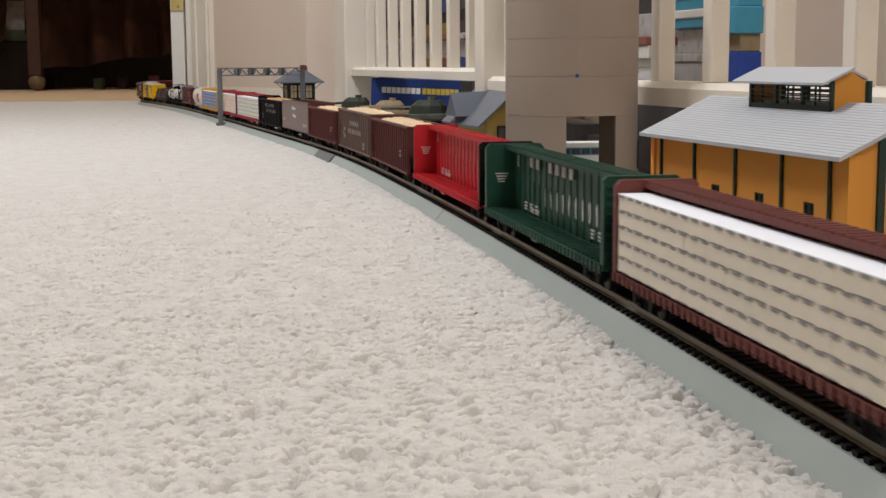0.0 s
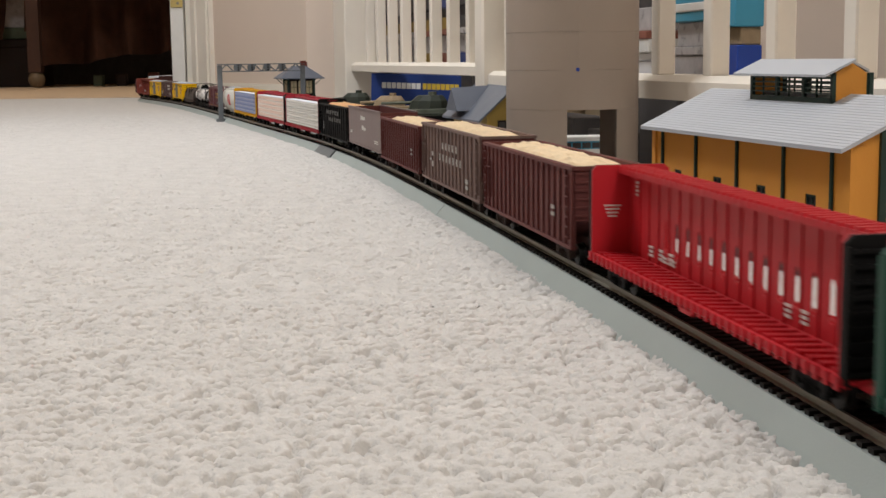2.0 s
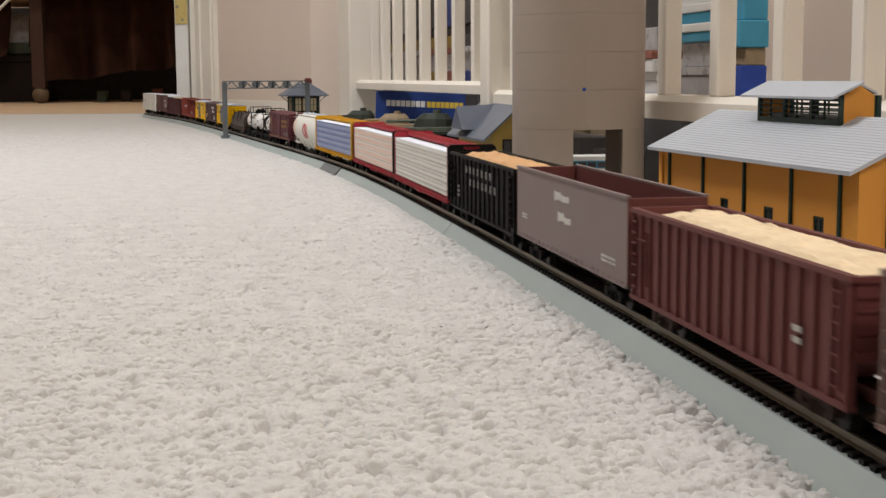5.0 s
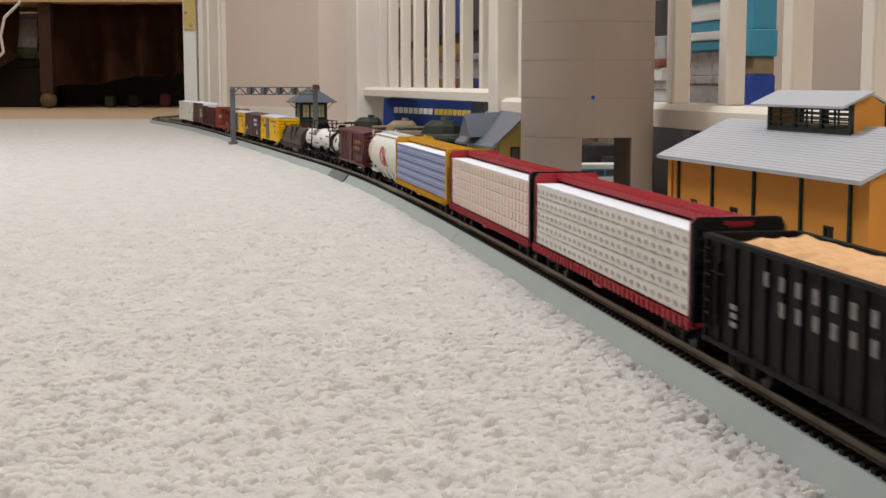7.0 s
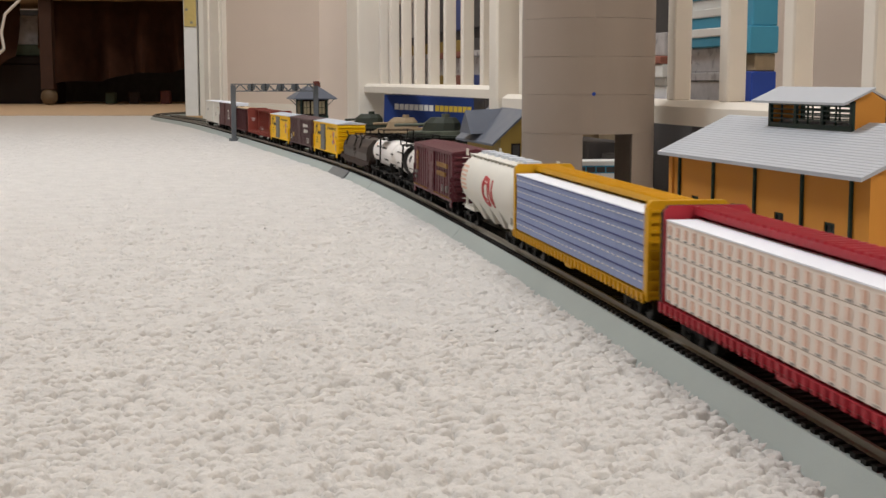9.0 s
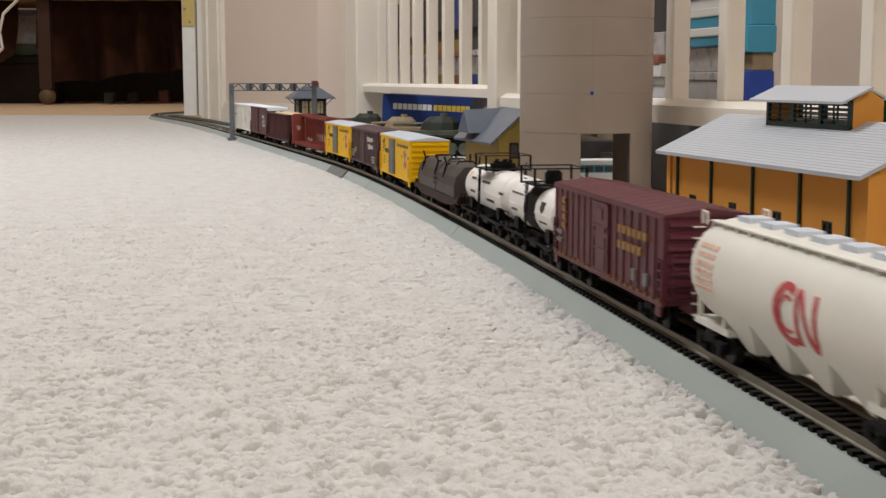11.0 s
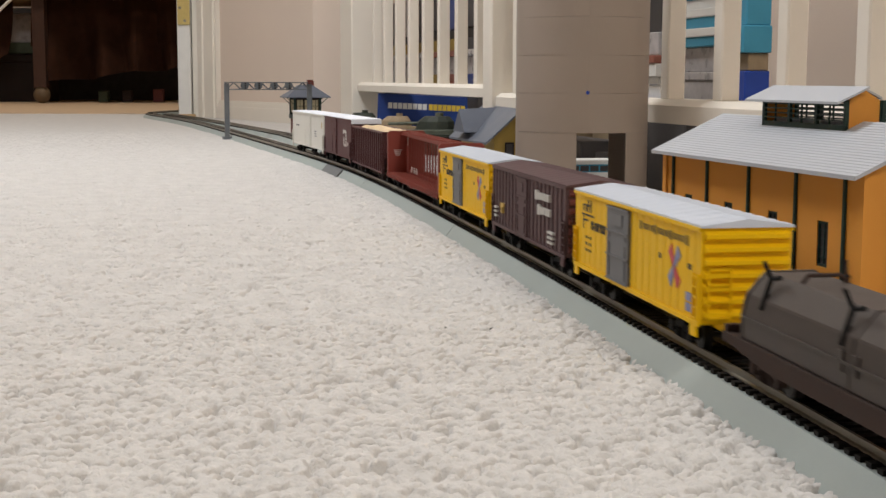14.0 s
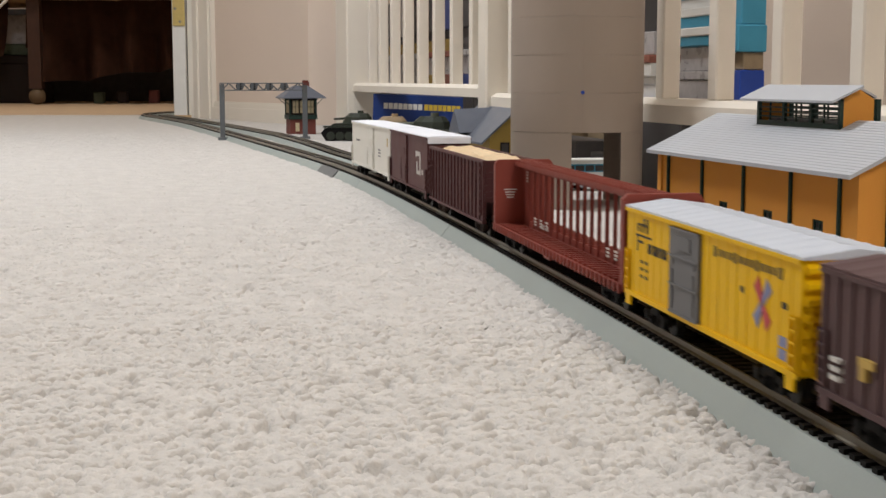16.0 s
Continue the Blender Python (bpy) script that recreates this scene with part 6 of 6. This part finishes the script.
def stock_box():
    ob = thing("model_box", "blue printed cardboard model box with white and yellow lettering", "cardboard box", pose(-0.141, 2.705, 0.0085, 0, 2.3, -12))
    bm = bmesh.new()
    bx(bm, 0, 0.250, 0, 0.055, -0.0085, 0.0775)
    part("carton", bm, "blue_box", ob, bevel=0.0008)
    bm = bmesh.new()
    for k in range(8):
        bx(bm, 0.022 + 0.0100 * k, 0.022 + 0.0100 * k + 0.0084, -0.0004, 0.0002, 0.0490, 0.0605)
    part("lettering", bm, "paper", ob, "white lettering as bars")
    bm = bmesh.new()
    for k in range(8):
        bx(bm, 0.1045 + 0.0092 * k, 0.1045 + 0.0092 * k + 0.0078, -0.0004, 0.0002, 0.0490, 0.0605)
    part("lettering", bm, "box_yellow", ob, "yellow lettering as bars")
    bm = bmesh.new()
    bx(bm, -0.0004, 0.0002, 0.004, 0.051, 0.0, 0.072)
    part("end_label", bm, "shadow_box", ob)
    return ob


stock_box()
tagged(block("spacer_block", -0.145, -0.085, 2.715, 2.740, -0.001, 0.0030, "shadow_box"), "dark card block under the blue box", "block")


def bus():
    ob = thing("toy_bus", "white toy bus with a teal window band", "toy bus", pose(0.092, 1.395, -0.001, 0, 0, 8))
    bm = bmesh.new()
    hull(bm, [[(0.0, y, 0.006), (0.100, y, 0.006), (0.102, y, 0.020), (0.099, y, 0.0300), (0.096, y, 0.0325), (0.003, y, 0.0325), (0.0, y, 0.0300)] for y in (0, 0.029)])
    part("body", bm, "paper", ob, bevel=0.0008)
    bm = bmesh.new()
    bx(bm, 0.002, 0.0985, -0.0004, 0.0294, 0.0195, 0.0275)
    band = part("window_band", bm, "teal", ob, "teal band with dark windows")
    for k in range(9):
        bm = bmesh.new()
        bx(bm, 0.004 + 0.0104 * k, 0.004 + 0.0104 * k + 0.0088, -0.0008, 0.0298, 0.0205, 0.0262)
        part("window", bm, "shadow_box", band)
    for x in (0.020, 0.052, 0.082):
        for y0, y1 in ((-0.0006, 0.005), (0.024, 0.0296)):
            bm = bmesh.new()
            rod(bm, (x, y0, 0.0060), (x, y1, 0.0060), 0.0060, 18)
            wh = part("wheel", bm, "black", ob)
            bm = bmesh.new()
            rod(bm, (x, y0 - 0.0002, 0.0060), (x, y1 + 0.0002, 0.0060), 0.0028, 12)
            part("rim", bm, "grey_roof", wh)
    return ob


bus()


# ---- behind the railing ----
def carton(name, label, category, y0, y1, n0, n1, z0, z1, material, lid=None, group=""):
    """A box standing behind the railing: y along it, n away from it."""
    a, b = rail_at(y0), rail_at(y1)
    ob = thing(name, label, category, None, group)
    bm = bmesh.new()
    hull(bm, [[(p.x, p.y, z) for p in (a + rail_n * n0, b + rail_n * n0, b + rail_n * n1, a + rail_n * n1)] for z in (z0, z1 - (0.012 if lid else 0))])
    part("body", bm, material, ob, bevel=0.0015)
    if lid:
        bm = bmesh.new()
        hull(bm, [[(p.x, p.y, z) for p in (a + rail_n * (n0 - 0.003), b + rail_n * (n0 - 0.003), b + rail_n * (n1 + 0.003), a + rail_n * (n1 + 0.003))] for z in (z1 - 0.012, z1)])
        part("lid", bm, lid, ob, bevel=0.0015)
    return ob


def stack(name, label, category, y0, y1, n0, n1, levels, group):
    for i, (z0, z1, m, lid) in enumerate(levels):
        carton(name, label[m] if isinstance(label, dict) else label, category, y0 + 0.004 * (i % 3), y1 + 0.006 * (i % 2), n0 + 0.006 * ((i * 7) % 3), n1, z0, z1, m, lid, group)


L = {"teal": "teal storage box stacked behind the railing", "paper": "white cardboard box stacked behind the railing", "bin": "cloudy clear plastic bin with mixed contents",
     "navy": "royal blue plastic tub behind the railing", "shadow_box": "dark box filling the gap behind the railing, shade put into its grey", "rust_thing": "rust-coloured carton stacked behind the railing", "box_yellow": "yellow printed carton stacked behind the railing",
     "blue_box": "dark blue printed carton behind the railing", "mustard": "mustard-coloured carton stacked behind the railing", "sand": "tan carton stacked behind the railing"}
G = "storage boxes behind the railing"
# the lowest, darkest boxes carry the shade at the foot of each stack
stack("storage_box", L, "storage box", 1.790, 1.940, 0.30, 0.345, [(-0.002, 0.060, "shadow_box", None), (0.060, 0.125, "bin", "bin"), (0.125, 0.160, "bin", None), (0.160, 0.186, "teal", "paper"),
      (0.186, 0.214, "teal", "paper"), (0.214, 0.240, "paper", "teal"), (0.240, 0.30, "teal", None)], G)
stack("storage_box", L, "storage box", 1.748, 1.790, 0.31, 0.352, [(-0.002, 0.070, "shadow_box", None), (0.070, 0.126, "navy", None), (0.126, 0.150, "sand", None), (0.150, 0.186, "teal", None), (0.186, 0.232, "teal", None)], G)
stack("storage_box", L, "storage box", 1.975, 2.15, 0.28, 0.33, [(-0.002, 0.050, "shadow_box", None), (0.050, 0.086, "navy", None), (0.086, 0.118, "paper", "paper"), (0.118, 0.150, "paper", "rust_thing"),
      (0.150, 0.185, "bin", None), (0.185, 0.240, "shadow_box", None)], G)
# low dark boxes added to fill the shaded gap under the bottom rail
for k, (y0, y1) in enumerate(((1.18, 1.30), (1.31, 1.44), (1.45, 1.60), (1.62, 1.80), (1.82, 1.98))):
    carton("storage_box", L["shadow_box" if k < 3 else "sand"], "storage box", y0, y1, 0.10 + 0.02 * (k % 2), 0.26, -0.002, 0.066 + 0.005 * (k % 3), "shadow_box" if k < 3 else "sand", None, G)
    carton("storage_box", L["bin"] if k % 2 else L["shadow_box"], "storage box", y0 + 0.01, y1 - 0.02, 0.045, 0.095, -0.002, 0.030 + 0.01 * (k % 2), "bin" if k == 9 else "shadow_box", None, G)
cols = ["shadow_box", "blue_box", "shadow_box", "shadow_box", "bin", "shadow_box", "bin", "bin"]
for k in range(8):
    y0 = 2.55 + 0.16 * k
    # bottom level is shade-dark grey, hiding the floor below the rail
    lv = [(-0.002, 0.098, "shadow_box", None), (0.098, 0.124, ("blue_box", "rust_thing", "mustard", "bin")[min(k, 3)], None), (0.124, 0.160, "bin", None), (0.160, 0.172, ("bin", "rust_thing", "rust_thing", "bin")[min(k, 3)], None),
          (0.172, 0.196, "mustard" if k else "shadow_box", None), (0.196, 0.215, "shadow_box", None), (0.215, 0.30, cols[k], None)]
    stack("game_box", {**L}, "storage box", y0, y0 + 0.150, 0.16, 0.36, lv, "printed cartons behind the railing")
a, b = rail_at(4.9) + rail_n * 0.62, rail_at(-3.0) + rail_n * 0.62
wall_between("wall_alcove", (a.x, a.y), (b.x, b.y), -0.03, 2.42, 0.1, "wall", "beige painted wall behind the railing")

# ---- beyond the doorway ----
def draped_table():
    ob = thing("draped_table", "table hung with dark brown cloth over clutter in the dark", "table")
    block("tabletop", -2.9, -0.75, 6.56, 7.5, 0.500, 0.535, "pale_wood", ob)
    nx, nz = 120, 16
    bm = bmesh.new()
    grid = []
    for i in range(nx + 1):
        u = i / nx
        x = -2.75 + 1.95 * u
        row = []
        low = 0.094 + 0.125 * max(0, x + 1.93) + 0.008 * math.sin(x * 19) if x > -2.0 else 0.17 + 0.10 * abs(math.sin(x * 7.0))
        for j in range(nz + 1):
            v = j / nz
            z = low + (0.505 - low) * v
            y = 6.76 + (0.075 * math.sin(u * 58 + 2 * math.sin(u * 9) + 1.2 * v) + 0.05 * math.sin(u * 27 + 1 - 1.5 * v)) * (1 - 0.7 * v) - 0.05 * (1 - v)
            row.append(bm.verts.new((x, y, z)))
        grid.append(row)
    for i in range(nx):
        if 36 < i < 43:
            continue
        for j in range(nz):
            bm.faces.new((grid[i][j], grid[i + 1][j], grid[i + 1][j + 1], grid[i][j + 1]))
    bmesh.ops.solidify(bm, geom=bm.faces[:], thickness=0.004)
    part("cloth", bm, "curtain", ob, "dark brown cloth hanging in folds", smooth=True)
    for x in (-2.0, -0.95):
        block("leg", x, x + 0.06, 6.60, 6.655, 0.070 if x < -1.5 else -0.008, 0.5, "table_leg", ob)
    for x in (-2.85, -0.95):
        block("leg", x, x + 0.055, 7.40, 7.455, -0.008, 0.5, "dark_wood", ob)
    return ob


draped_table()
bm = bmesh.new()
bmesh.ops.create_uvsphere(bm, u_segments=16, v_segments=10, radius=0.041, matrix=Matrix.Translation((-1.97, 6.628, 0.034)))
tagged(part("wooden_ball", bm, "ball_wood", smooth=True), "dull brown wooden ball foot on the floor under the table", "ball")
# box and shelf get their darkness from the shaded wood colour
crate = thing("floor_box", "lidded box under the table, shade put into its dark brown", "box")
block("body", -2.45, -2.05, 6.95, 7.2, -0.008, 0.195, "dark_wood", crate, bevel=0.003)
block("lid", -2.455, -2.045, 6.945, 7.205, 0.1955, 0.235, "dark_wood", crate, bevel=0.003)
tagged(block("pale_carton", -2.25, -2.08, 6.97, 7.15, 0.2925, 0.44, "bin", bevel=0.003), "pale carton in the gap of the cloth", "box")
tagged(block("green_carton", -2.26, -2.07, 6.96, 7.16, 0.2375, 0.292, "green_card", bevel=0.003), "dull green carton under the pale one", "box")
tagged(block("shelf_board", -2.5, -2.03, 6.93, 7.3, 0.2355, 0.237, "dark_wood"), "shelf board under the table, shade put into its dark brown", "shelf")
# toys take darker materials so that their colour carries the shade
for k, (x, m, h) in enumerate(((-1.78, "green_card", 0.05), (-1.66, "truck_brown", 0.055), (-1.50, "brick_red", 0.06), (-1.36, "truck_brown", 0.05))):
    tagged(block("toy_block", x, x + 0.05, 6.95, 7.0, -0.008, h, m, bevel=0.004), "small toy under the table, shade put into its dull colour", "toy", "toys under the table")
# added dark sheet that stands for the shade beneath the table
tagged(block("shade_board", -2.9, -0.75, 7.6, 7.62, -0.02, 0.5, "shadow_box"), "dark board added behind the table for the shade in the gap", "panel", kind="structure")
bm = bmesh.new()
pts = [Vector((-1.84, 6.0, 0.60)), Vector((-1.90, 6.0, 0.46)), Vector((-1.965, 6.0, 0.40)), Vector((-1.985, 6.0, 0.32)), Vector((-1.975, 6.0, 0.25)), Vector((-2.03, 6.0, 0.20)), Vector((-2.15, 6.0, 0.14)), Vector((-2.3, 6.02, 0.03)), Vector((-2.35, 6.05, -0.003))]
for p, q in zip(pts, pts[1:]):
    rod(bm, p, q, 0.0065, 8)
tagged(part("cable", bm, "paper"), "white cable hanging down to the floor", "cable")


# ---- movement ----
SPEED = 0.2425
LAG = [(0, 0.0), (2, -0.0116), (4, -0.0032), (6.5, -0.0159), (9, -0.0066), (11.5, -0.0005), (12.5, 0.0045), (13.5, 0.0105), (14.5, 0.016), (15.5, 0.0245), (16, 0.029)]


def place_at(s0, t):
    s = s0 - SPEED * (t - 8) + float(np.interp(t, [a for a, b in LAG], [b for a, b in LAG]))
    x, y, h = on_line(s)
    return pose(x, y, RAIL, 0, 0, math.degrees(h) - 90)


def motions():
    for car, s0 in TRAIN:
        walk(car, [(k * 0.5, place_at(s0, k * 0.5)) for k in range(33)])


motions()
